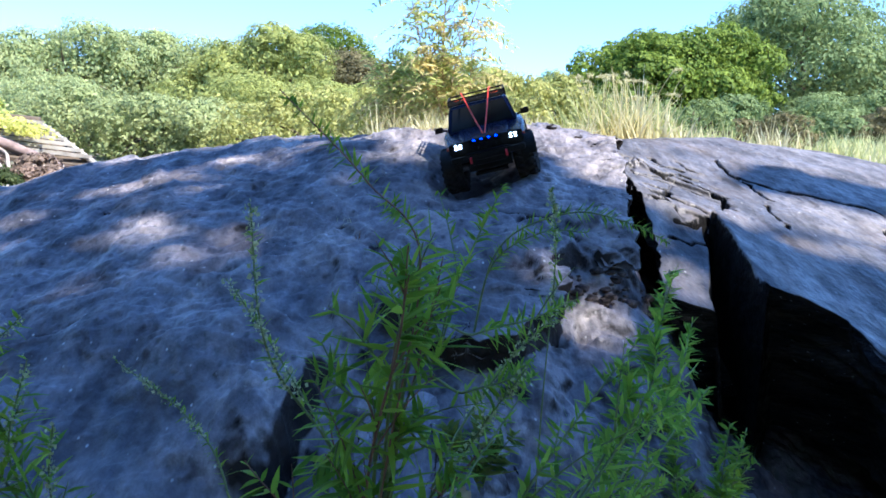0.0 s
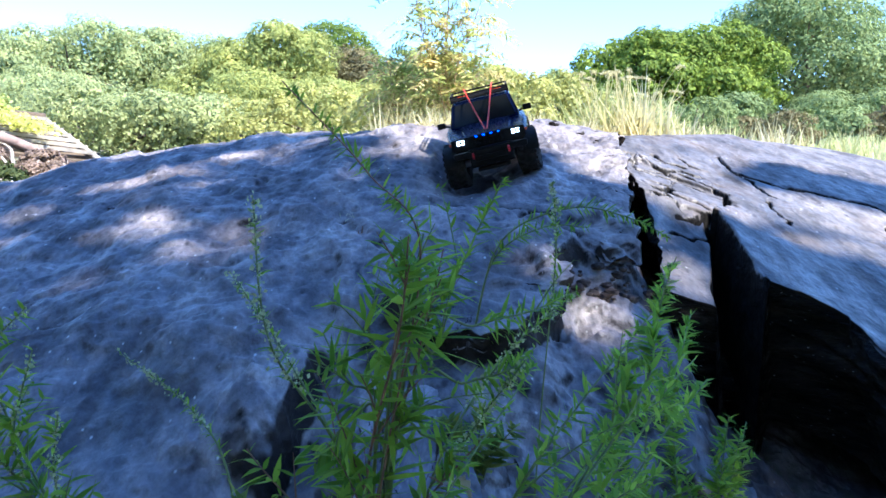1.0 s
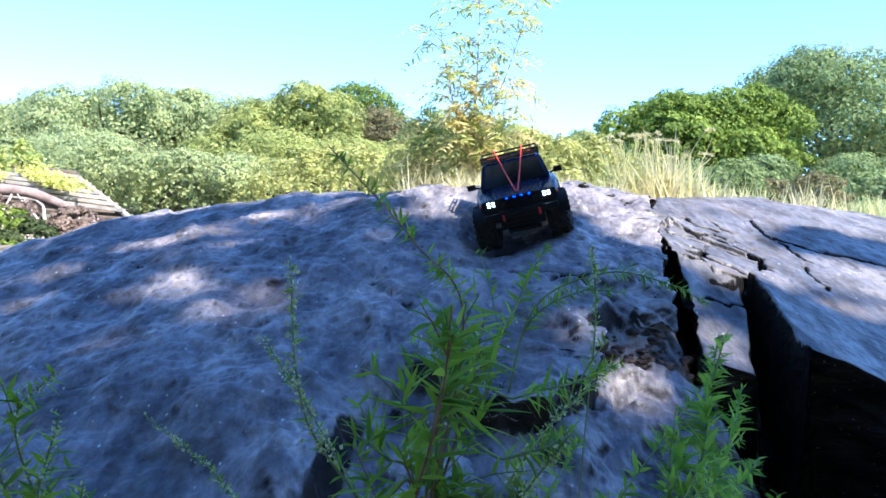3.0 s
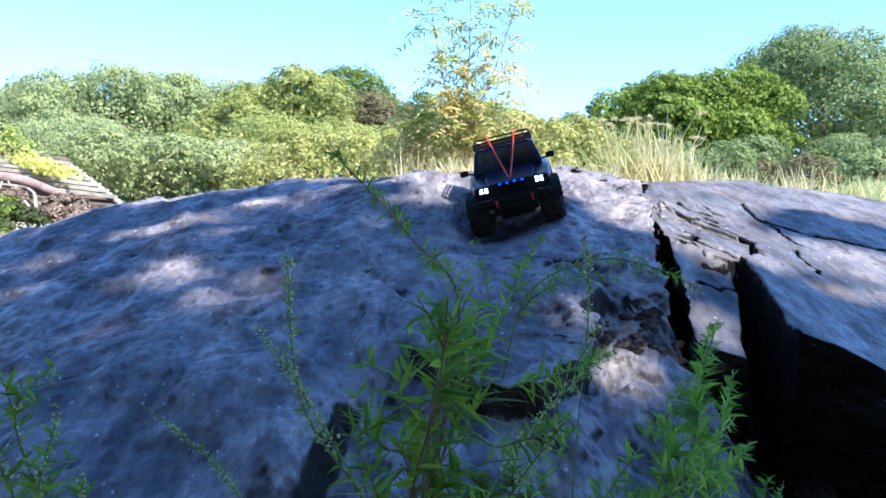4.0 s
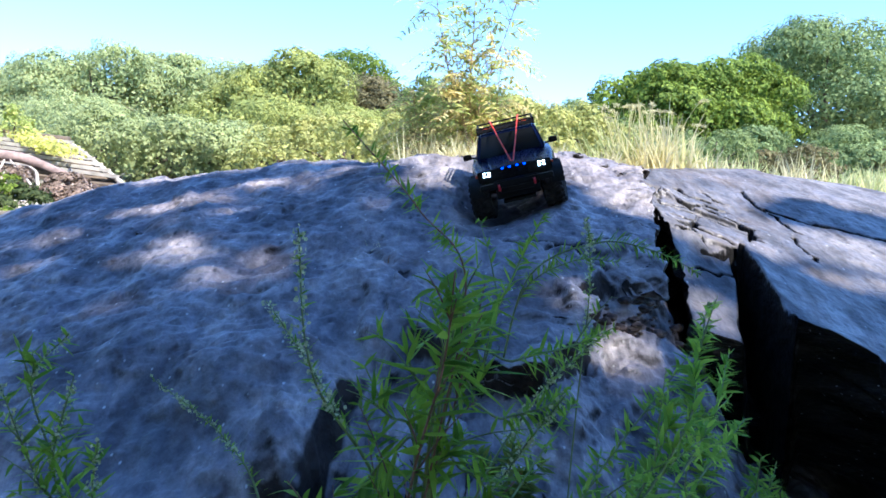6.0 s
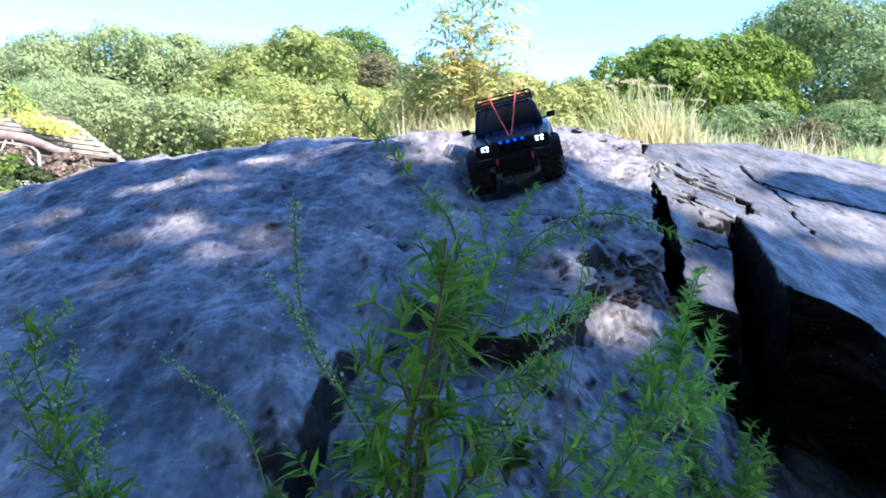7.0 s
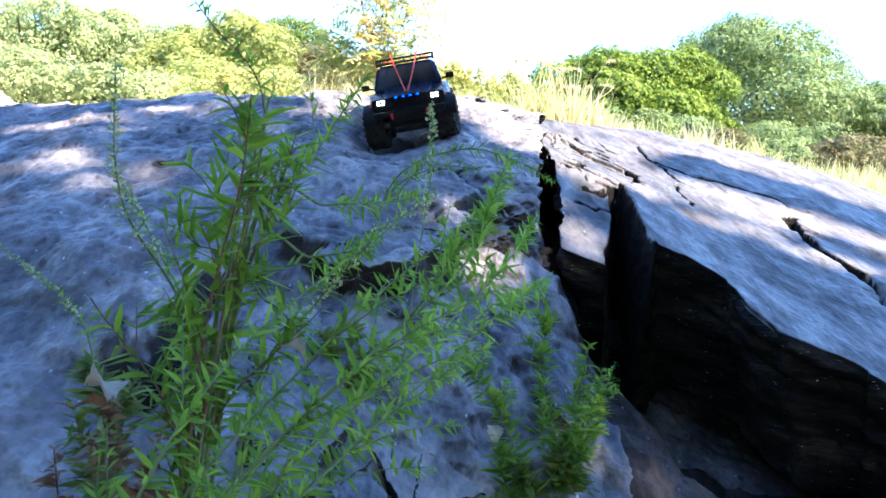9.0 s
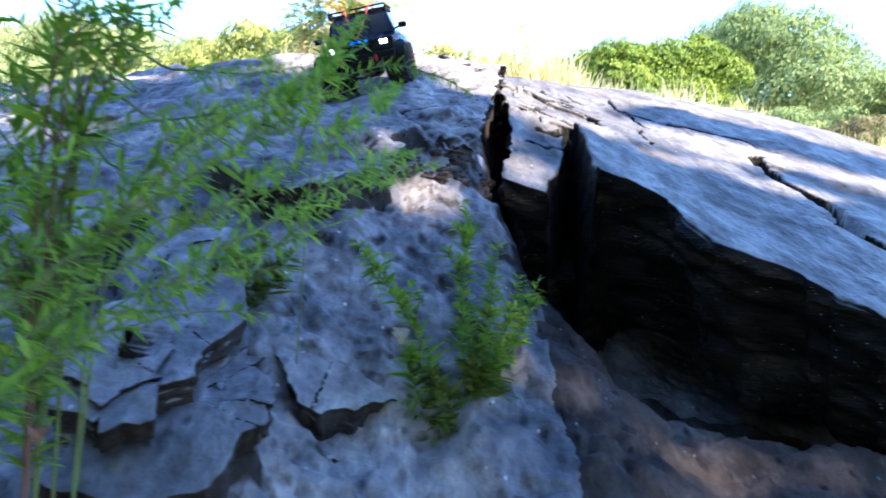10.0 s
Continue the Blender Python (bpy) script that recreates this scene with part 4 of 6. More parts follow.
# ---- weeds ----
def weed(name, root, stems, label, leaf=LEAF_WEED, stem=STEM_GREEN, long=0.045, wide=0.0055, dense=260, thick=0.0022, seed=0, twigs=0, buds=False, droop=0.35, bare=0.12, category="weed", group=""):
    """A weed: stems as lines of points from the root, each with narrow leaves, side twigs and, if any, buds at the tips."""
    rng = np.random.default_rng(seed)
    ob = thing(name, root, label, category, group)
    root = np.array(root)
    for pts in stems:
        line = bend([root] + [np.array(p) for p in pts], 40) - root
        size = np.linalg.norm(np.diff(line, axis=0), axis=1).sum()
        runs = [(line, thick, 1.0, bare)]
        for _ in range(twigs):
            i = rng.integers(12, 34)
            ahead = unit(line[min(i + 3, 39)] - line[i])
            way = ahead + 0.75 * unit(np.cross(ahead, rng.normal(size=3))) + np.array([0, 0, 0.25])
            ln = size * rng.uniform(0.10, 0.26) * (1.25 - i / 40)
            end = line[i] + unit(way) * ln
            runs.append((bend([line[i], (line[i] + end) / 2 + np.array([0, 0, 0.06 * ln]), end], 14), thick * 0.5, 0.68, 0.0))
        for k, (r, w, _, _) in enumerate(runs):
            nm = "stem" if k == 0 else "twig"
            part_mesh(nm, quad_mesh(nm, *tube(r, np.linspace(w, w * 0.35, len(r)), 5), stem), ob)
        leaves = []
        for r, w, scale, skip in runs:
            ln = np.linalg.norm(np.diff(r, axis=0), axis=1).sum()
            n = max(6, int(dense * ln * (1.0 if scale == 1 else 1.2)))
            f = skip + (1 - skip) * np.sort(rng.uniform(0, 1, n))
            idx = f * (len(r) - 1)
            base = np.stack([np.interp(idx, np.arange(len(r)), r[:, c]) for c in range(3)], -1)
            along = unit(r[np.minimum(idx.astype(int) + 1, len(r) - 1)] - r[np.maximum(idx.astype(int) - 1, 0)])
            out = unit(np.cross(along, rng.normal(size=(n, 3))))
            way = along * rng.uniform(0.35, 0.8, n)[:, None] + out
            size_f = np.interp(f, [0, 0.35, 0.8, 1], [0.7, 1.0, 0.75, 0.35]) * scale * rng.uniform(0.7, 1.25, n)
            leaves.append(blades(base, way, long * size_f, wide * size_f ** 0.5, rng.uniform(0.0, droop, n), rng))
        part_mesh("foliage", quad_mesh("foliage", *gather(leaves), leaf), ob)["kind"] = "stuff"
        if buds:
            n = int(95 * size / 0.4)
            f = rng.uniform(0.55, 1.0, n)
            idx = f * 39
            base = np.stack([np.interp(idx, np.arange(40), line[:, c]) for c in range(3)], -1) + rng.normal(0, 0.0035, (n, 3))
            part_mesh("flower_spike", quad_mesh("flower_spike", *flakes(base, rng.normal(size=(n, 3)), np.full(n, 0.0027), rng, 0.8), LEAF_BUD, smooth=False), ob, "pale green flower buds")["kind"] = "stuff"
    return ob


WEEDS = "weeds growing out of the rock's joints"
weed("weed", (-0.10, 0.80, 0.36), [[(-0.075, 0.774, 0.70), (-0.04, 0.74, 0.86), (-0.03, 0.72, 0.95)], [(-0.07, 0.79, 0.66), (-0.02, 0.82, 0.84), (0.0, 0.84, 0.93)], [(-0.09, 0.80, 0.62), (-0.12, 0.86, 0.76)], [(-0.10, 0.79, 0.60), (-0.19, 0.78, 0.74)], [(-0.07, 0.80, 0.60), (0.04, 0.82, 0.74)]],
     "tall leafy green weed with a red-brown stem", stem=STEM_RED, long=0.058, wide=0.0105, dense=115, seed=1, twigs=8, group=WEEDS)
weed("weed", (-0.09, 0.78, 0.40), [[(-0.06, 0.77, 0.70), (-0.02, 0.74, 0.93), (-0.06, 0.66, 1.005), (-0.108, 0.558, 1.065)]],
     "thin dark fern-like stalk above the weeds", LEAF_WEED, STEM_RED, long=0.02, wide=0.0035, dense=150, seed=12, thick=0.0013, droop=0.1, bare=0.55, group=WEEDS)
weed("weed", (-0.12, 0.84, 0.36), [[(-0.10, 0.86, 0.66), (-0.19, 0.98, 0.79), (-0.284, 1.088, 0.881)], [(-0.10, 0.84, 0.68), (-0.17, 0.80, 0.84), (-0.19, 0.82, 0.985)]],
     "green weed with pale budding spikes", long=0.024, wide=0.004, dense=75, seed=2, buds=True, bare=0.45, group=WEEDS)
weed("weed", (-0.06, 0.82, 0.36), [[(-0.02, 0.84, 0.66), (0.06, 0.92, 0.79), (0.156, 0.991, 0.865)], [(-0.03, 0.82, 0.64), (0.03, 0.84, 0.74), (0.087, 0.852, 0.814)]],
     "green weed leaning out with fine leaves", long=0.026, wide=0.004, dense=95, seed=3, bare=0.4, buds=True, group=WEEDS)
weed("weed", (0.05, 1.53, 0.70), [[(0.10, 1.50, 0.89), (0.22, 1.47, 0.955), (0.32, 1.45, 0.94), (0.39, 1.43, 0.905)], [(0.09, 1.51, 0.86), (0.18, 1.50, 0.92), (0.26, 1.49, 0.92)]],
     "arching fern-like green weed on the rock plate", long=0.027, wide=0.0042, dense=330, seed=4, droop=0.1, bare=0.3, group=WEEDS)
weed("weed", (-0.10, 0.46, 0.22), [[(-0.07, 0.52, 0.55), (0.06, 0.68, 0.73), (0.24, 0.87, 0.885)], [(-0.06, 0.53, 0.50), (0.10, 0.80, 0.66), (0.33, 1.07, 0.77)], [(-0.07, 0.52, 0.48), (0.08, 0.70, 0.62), (0.24, 0.92, 0.70)], [(-0.09, 0.50, 0.52), (-0.03, 0.60, 0.70), (0.09, 0.80, 0.82)],
                                    [(-0.05, 0.52, 0.56), (0.173, 0.74, 0.79), (0.207, 0.80, 0.855), (0.235, 0.86, 0.915)], [(-0.05, 0.52, 0.50), (0.20, 0.80, 0.72), (0.302, 0.93, 0.775)], [(-0.04, 0.53, 0.54), (0.21, 0.80, 0.775), (0.278, 0.92, 0.851)], [(-0.05, 0.52, 0.55), (0.145, 0.72, 0.77), (0.182, 0.80, 0.842)]],
     "bright green feathery weed reaching over the gully", LEAF_PALE, long=0.030, wide=0.0064, dense=215, seed=5, twigs=5, bare=0.3, group=WEEDS)
weed("weed", (0.38, 1.23, 0.28), [[(0.31, 1.18, 0.50), (0.211, 1.149, 0.655)], [(0.38, 1.32, 0.52), (0.384, 1.41, 0.715)], [(0.41, 1.22, 0.50), (0.425, 1.212, 0.654)], [(0.45, 1.30, 0.45), (0.52, 1.40, 0.59)],
                                  [(0.40, 1.24, 0.42), (0.37, 1.24, 0.56)], [(0.31, 1.18, 0.42), (0.281, 1.17, 0.51)], [(0.43, 1.26, 0.44), (0.47, 1.29, 0.60)]],
     "bushy dark green weed in the gully", LEAF_WEED, long=0.042, wide=0.009, dense=310, seed=6, twigs=9, bare=0.25, group=WEEDS)
weed("weed", (0.38, 1.22, 0.28), [[(0.39, 1.21, 0.42), (0.40, 1.21, 0.51)], [(0.355, 1.18, 0.36), (0.345, 1.163, 0.39)], [(0.42, 1.25, 0.38), (0.44, 1.26, 0.43)], [(0.36, 1.19, 0.40), (0.32, 1.17, 0.46)], [(0.40, 1.23, 0.38), (0.42, 1.22, 0.46)]],
     "low yellow-green weed with broad leaves", LEAF_LOBED, long=0.048, wide=0.017, dense=400, seed=7, twigs=4, bare=0.15, group=WEEDS)
weed("weed", (-0.24, 0.98, 0.36), [[(-0.28, 1.06, 0.60), (-0.36, 1.15, 0.68), (-0.494, 1.242, 0.74)]],
     "thin weed stem with pale buds", long=0.018, wide=0.0035, dense=130, seed=8, bare=0.35, buds=True, group=WEEDS)
weed("weed", (-0.38, 0.90, 0.36), [[(-0.43, 0.90, 0.60), (-0.484, 0.92, 0.70), (-0.515, 0.92, 0.80), (-0.471, 0.92, 0.857)], [(-0.43, 0.90, 0.60), (-0.484, 0.91, 0.70), (-0.465, 0.92, 0.809)],
                                   [(-0.41, 0.90, 0.58), (-0.43, 0.89, 0.67), (-0.42, 0.88, 0.745)], [(-0.44, 0.90, 0.60), (-0.50, 0.90, 0.70), (-0.54, 0.90, 0.80)]],
     "green weed with narrow leaves and pale budding tips", long=0.046, wide=0.0085, dense=95, seed=9, twigs=3, bare=0.35, buds=True, group=WEEDS)
weed("weed", (-0.19, 0.86, 0.38), [[(-0.20, 0.87, 0.58), (-0.22, 0.86, 0.66)], [(-0.18, 0.85, 0.55), (-0.16, 0.84, 0.65)], [(-0.21, 0.88, 0.50), (-0.25, 0.90, 0.60)]],
     "low clump of toothed green leaves", LEAF_LOBED, long=0.045, wide=0.012, dense=300, seed=10, twigs=4, bare=0.2, group=WEEDS)
weed("weed", (-0.16, 0.72, 0.36), [[(-0.15, 0.73, 0.55), (-0.151, 0.735, 0.65)], [(-0.13, 0.72, 0.50), (-0.10, 0.73, 0.62)], [(-0.18, 0.72, 0.48), (-0.20, 0.73, 0.60)]],
     "withered weed with curled brown leaves", LEAF_DRY, STEM_RED, long=0.036, wide=0.013, dense=420, seed=11, twigs=4, bare=0.2, droop=0.8, group=WEEDS)
weed("weed", (0.125, 1.17, 0.43), [[(0.14, 1.155, 0.70), (0.156, 1.15, 0.90), (0.150, 1.15, 1.0)]],
     "thin upright weed stem with tiny leaves and buds", long=0.016, wide=0.0034, dense=170, seed=13, bare=0.5, buds=True, thick=0.0015, group=WEEDS)
weed("weed", (0.045, 1.25, 0.47), [[(0.05, 1.24, 0.58), (0.06, 1.23, 0.66)], [(0.03, 1.25, 0.58), (0.0, 1.25, 0.64)], [(0.07, 1.25, 0.57), (0.11, 1.24, 0.63)]],
     "low tuft of green leaves in a crack between stone plates", LEAF_LOBED, long=0.045, wide=0.012, dense=300, seed=14, twigs=3, bare=0.3, group=WEEDS)
weed("weed", (-0.095, 0.81, 0.36), [[(-0.067, 0.8, 0.747), (-0.095, 0.8, 0.803), (-0.121, 0.82, 0.847)], [(-0.066, 0.79, 0.744), (-0.088, 0.79, 0.767), (-0.125, 0.78, 0.725)], [(-0.039, 0.8, 0.809), (-0.009, 0.81, 0.829), (0.005, 0.82, 0.867)], [(-0.048, 0.77, 0.816), (-0.032, 0.76, 0.887), (-0.018, 0.75, 0.951)], [(-0.045, 0.8, 0.803), (-0.067, 0.8, 0.837), (-0.085, 0.82, 0.881)], [(-0.056, 0.8, 0.735), (-0.018, 0.82, 0.741), (0.017, 0.82, 0.712)], [(-0.066, 0.79, 0.733), (-0.043, 0.78, 0.759), (-0.022, 0.78, 0.784)], [(-0.044, 0.79, 0.811), (-0.039, 0.79, 0.861), (-0.055, 0.79, 0.921)]],
     "leafy green weed with long lance leaves in dense sprays", long=0.062, wide=0.0085, dense=36, seed=16, twigs=2, bare=0.5, droop=0.12, group=WEEDS)
weed("weed", (-0.08, 0.82, 0.36), [[(-0.039, 0.8, 0.781), (0.022, 0.84, 0.791), (0.07, 0.86, 0.801), (0.099, 0.88, 0.821)], [(-0.034, 0.8, 0.826), (0.034, 0.86, 0.848), (0.1, 0.92, 0.855), (0.156, 0.96, 0.872)], [(-0.039, 0.8, 0.837), (0.011, 0.86, 0.897), (0.041, 0.9, 0.954), (0.067, 0.92, 1.003)]],
     "green weed with thin side sprays of short leaves", long=0.030, wide=0.0052, dense=110, seed=17, twigs=1, bare=0.5, group=WEEDS)
weed("weed", (-0.12, 0.45, 0.25), [[(-0.10, 0.46, 0.50), (-0.07, 0.47, 0.63)], [(-0.09, 0.46, 0.48), (-0.01, 0.52, 0.66)], [(-0.13, 0.46, 0.48), (-0.17, 0.50, 0.62)], [(-0.07, 0.47, 0.46), (0.04, 0.56, 0.61)], [(-0.12, 0.46, 0.46), (-0.12, 0.54, 0.58)]],
     "bright green weed with broad lance leaves", LEAF_PALE, long=0.068, wide=0.0135, dense=95, seed=15, twigs=2, bare=0.35, group=WEEDS)



def tuft(name, foot, count, spread, tall, mat, label, seed, wide=0.0085, lean=0.35, category="grass", plumes=0):
    rng = np.random.default_rng(seed)
    ob = thing(name, foot, label, category)
    n = count
    base = np.stack([rng.normal(0, spread, n), rng.normal(0, spread * 0.6, n), np.zeros(n) - 0.03], -1)
    way = np.stack([rng.normal(0, lean, n), rng.normal(0, lean, n), np.ones(n)], -1)
    v, q = blades(base, way, tall * rng.uniform(0.45, 1.1, n), wide * rng.uniform(0.6, 1.3, n), rng.uniform(0.0, 0.6, n), rng, rows=6, fat=0.15)
    part_mesh("clump", quad_mesh("clump", v, q, mat), ob)["kind"] = "stuff"
    for _ in range(plumes):                       # feathery seed heads on thin stalks
        top = np.array([rng.normal(0, spread * 1.4), rng.normal(0, spread), tall * rng.uniform(0.55, 0.80)])
        line = bend([(top[0] * 0.3, top[1] * 0.3, 0), (top[0] * 0.6, top[1] * 0.6, top[2] * 0.6), top, top + np.array([rng.normal(0, 0.03), 0, 0.01])], 16)
        part_mesh("stalk", quad_mesh("stalk", *tube(line, np.linspace(0.0022, 0.001, 16), 5), GRASS_DRY), ob)
        i = rng.uniform(10, 15, 70)
        p = np.stack([np.interp(i, np.arange(16), line[:, c]) for c in range(3)], -1)
        d = rng.normal(0, 0.5, (70, 3)) + np.array([0, 0, 0.8])
        part_mesh("plume", quad_mesh("plume", *blades(p, d, rng.uniform(0.012, 0.03, 70), np.full(70, 0.0035), rng.uniform(0.2, 0.9, 70), rng, 2), GRASS_DRY), ob, "pale feathery seed head")
    return ob


TALL = "tall sunlit green and straw grass behind the rock"
tuft("grass_tuft", (0.66, 3.55, 1.19), 150, 0.07, 0.34, GRASS, TALL, 21, wide=0.012, plumes=9)
tuft("grass_tuft", (0.78, 3.50, 1.19), 240, 0.08, 0.34, GRASS_DRY, "tall straw-coloured grass behind the rock", 22, wide=0.010, plumes=9)
tuft("grass_tuft", (0.88, 3.60, 1.19), 200, 0.08, 0.28, GRASS, TALL, 27, wide=0.011, plumes=6)
tuft("grass_tuft", (1.02, 3.6, 1.18), 260, 0.07, 0.17, GRASS_DRY, "straw-coloured grass behind the rock", 23)
tuft("grass_tuft", (0.05, 3.30, 1.18), 420, 0.08, 0.20, GRASS_DRY, "golden dry grass behind the rock", 24)
tuft("grass_tuft", (-0.12, 3.40, 1.16), 420, 0.08, 0.26, GRASS_DRY, "golden dry grass behind the rock", 28)
tuft("grass_tuft", (0.20, 3.45, 1.18), 360, 0.08, 0.24, GRASS_DRY, "golden dry grass behind the rock", 29)
tuft("grass_tuft", (0.38, 3.45, 1.18), 300, 0.08, 0.18, GRASS, "sunlit green and straw grass behind the rock", 25)
spots = np.random.default_rng(20)
for k in range(16):
    x = -0.15 + 0.13 * k + spots.uniform(-0.05, 0.05)
    tuft("grass_tuft", (x, 3.55 + spots.uniform(-0.12, 0.35) + 0.25 * max(0, x - 0.9), 1.20 - 0.08 * max(0, x - 0.9)), 130, 0.07, spots.uniform(0.13, 0.24), GRASS if k % 3 else GRASS_DRY,
         "sunlit green and straw grass behind the rock" if k % 3 else "straw-coloured grass behind the rock", 30 + k)
for k, (x, y) in enumerate(((-0.03, 3.00), (0.10, 3.06), (0.33, 3.02), (0.46, 2.98))):
    tuft("grass_tuft", (x, y, float(dome_top(np.array([x]), np.array([y]))[0]) + 0.02), 110, 0.04, 0.11, GRASS_DRY, "short golden dry grass on the crest of the rock", 60 + k, wide=0.005, lean=0.6)
tuft("weed_tuft", (-0.205, 2.01, 0.895), 46, 0.03, 0.05, LEAF_DRY, "withered red-brown weed tuft in a joint of the rock", 63, wide=0.005, lean=0.9, category="weed")
tuft("grass_tuft", (-0.19, 2.10, 0.92), 60, 0.035, 0.075, GRASS_DRY, "small dry grass tuft in a joint of the rock", 26, wide=0.003, lean=0.7)

# ---- the radio-controlled truck ----
def box(bm, c, s, bevel=0.0, segments=2, turn=None):
    r = bmesh.ops.create_cube(bm, size=1.0)
    m = Matrix.Translation(c) @ (turn or Matrix()) @ Matrix.Diagonal((*s, 1))
    bmesh.ops.transform(bm, matrix=m, verts=r["verts"])
    if bevel:
        edges = list({e for v in r["verts"] for e in v.link_edges})
        bmesh.ops.bevel(bm, geom=edges, offset=bevel, segments=segments, affect="EDGES", profile=0.6)
    return bm


def rod(bm, a, b, r, sides=10):
    a, b = Vector(a), Vector(b)
    made = bmesh.ops.create_cone(bm, cap_ends=True, segments=sides, radius1=r, radius2=r, depth=(b - a).length)
    m = Matrix.Translation((a + b) / 2) @ (b - a).to_track_quat("Z", "Y").to_matrix().to_4x4()
    bmesh.ops.transform(bm, matrix=m, verts=made["verts"])
    return bm


def lathe(profile, sides=28):
    """A ring swept round the X axis; profile rows are (x, radius)."""
    bm = bmesh.new()
    rings = []
    for x, r in profile:
        rings.append([bm.verts.new((x, r * math.cos(t), r * math.sin(t))) for t in [2 * math.pi * k / sides for k in range(sides)]])
    for a, b in zip(rings, rings[1:]):
        for k in range(sides):
            bm.faces.new((a[k], a[(k + 1) % sides], b[(k + 1) % sides], b[k]))
    bmesh.ops.recalc_face_normals(bm, faces=bm.faces)
    return bm


def loft(sections, closed_ends=True):
    """A skin over rows of points, all of one length and each a closed outline."""
    bm = bmesh.new()
    rings = [[bm.verts.new(p) for p in s] for s in sections]
    n = len(rings[0])
    for a, b in zip(rings, rings[1:]):
        for k in range(n):
            bm.faces.new((a[k], a[(k + 1) % n], b[(k + 1) % n], b[k]))
    if closed_ends:
        bm.faces.new(rings[0][::-1])
        bm.faces.new(rings[-1])
    bmesh.ops.recalc_face_normals(bm, faces=bm.faces)
    return bm


PAINT, pn, pl, pb = material("navy_paint", 0.32)
pb.inputs["Base Color"].default_value = (0.004, 0.006, 0.024, 1)
pb.inputs["Specular IOR Level"].default_value = 0.13
dust = node(pn, "ShaderNodeTexNoise", Scale=45.0, Detail=6.0)
dr = ramp(pn, pl, dust.outputs["Fac"], [(0.35, (0.20, 0.20, 0.20)), (0.75, (0.36, 0.36, 0.36))])
pl.new(dr.outputs[0], pb.inputs["Roughness"])
dc = ramp(pn, pl, dust.outputs["Fac"], [(0.45, (0.002, 0.005, 0.034)), (0.85, (0.006, 0.009, 0.034))])
pl.new(dc.outputs[0], pb.inputs["Base Color"])
BLACK = plain("black_plastic", (0.009, 0.009, 0.010), 0.6, vary=0.4, scale=120, bump=0.3)
RUBBER = plain("dusty_rubber", (0.026, 0.024, 0.023), 0.9, vary=0.6, scale=70, bump=0.6)
for dull in (BLACK, RUBBER):
    dull.node_tree.nodes["Principled BSDF"].inputs["Specular IOR Level"].default_value = 0.15
STEEL = plain("grey_metal", (0.35, 0.35, 0.37), 0.35, 0.9, vary=0.2)
RED = plain("red_cord", (0.75, 0.06, 0.03), 0.5, vary=0.15)
RED_HOOK = plain("red_enamel", (0.55, 0.02, 0.03), 0.35)
ORANGE = plain("orange_plastic", (0.60, 0.08, 0.02), 0.5, vary=0.1)
SCREEN, sn, sl, sb = material("tinted_glass", 0.08)
sb.inputs["Base Color"].default_value = (0.012, 0.014, 0.018, 1)
sb.inputs["Specular IOR Level"].default_value = 0.22
WHITE_LIGHT = glowing("white_light", (0.72, 0.90, 1.0), 6.0)
BLUE_LIGHT = glowing("blue_light", (0.0, 0.03, 1.0), 5.0)


def wheel(truck, x, y, z, turn):
    """Tyre with lugs and a beadlock rim; the axle runs along x."""
    out = 1 if x > 0 else -1
    profile = [(-0.018, 0.028), (-0.026, 0.034), (-0.029, 0.046), (-0.026, 0.054), (-0.016, 0.0585), (0, 0.0595), (0.016, 0.0585), (0.026, 0.054), (0.029, 0.046), (0.026, 0.034), (0.018, 0.028)]
    bm = lathe(profile)
    for k in range(20):
        a = 2 * math.pi * k / 20
        for sx, sh in ((-0.014, 0.0), (0.014, 0.5)):
            b = a + sh * 2 * math.pi / 20
            m = Matrix.Rotation(b, 4, "X") @ Matrix.Translation((sx, 0, 0.0605)) @ Matrix.Rotation(0.5 * (1 if sx > 0 else -1), 4, "Z")
            box(bm, m.translation, (0.022, 0.009, 0.007), 0.0012, 1, m.to_3x3().to_4x4())
        m = Matrix.Rotation(a, 4, "X") @ Matrix.Translation((0.0275 * out, 0, 0.0525))
        box(bm, m.translation, (0.004, 0.008, 0.010), 0, 1, m.to_3x3().to_4x4())
    tyre = part("tyre", bm, RUBBER, truck, "dusty knobbly rubber tyre")
    tyre.matrix_local = pose(x, y, z, 0, 0, turn)
    bm = lathe([(0.010 * out, 0.001), (0.012 * out, 0.012), (0.008 * out, 0.020), (0.020 * out, 0.026), (0.023 * out, 0.031), (0.016 * out, 0.0335), (-0.018 * out, 0.030)], 24)
    for k in range(6):
        m = Matrix.Rotation(2 * math.pi * k / 6, 4, "X")
        box(bm, (m @ Matrix.Translation((0.014 * out, 0, 0.016))).translation, (0.006, 0.007, 0.022), 0.001, 1, m.to_3x3().to_4x4())
        rod(bm, m @ Vector((0.018 * out, 0.004, 0.0285)), m @ Vector((0.026 * out, 0.004, 0.0285)), 0.0016, 6)
    part("rim", bm, BLACK, tyre, "black spoked rim")


def outline(hw, lo, hi, round_top=0.012):
    """A rounded-top upright outline of half width hw between two heights."""
    r = min(round_top, hw * 0.4)
    pts = [(-hw, lo), (-hw, hi - r), (-hw + 0.3 * r, hi - 0.3 * r), (-hw + r, hi), (hw - r, hi), (hw - 0.3 * r, hi - 0.3 * r), (hw, hi - r), (hw, lo)]
    return pts


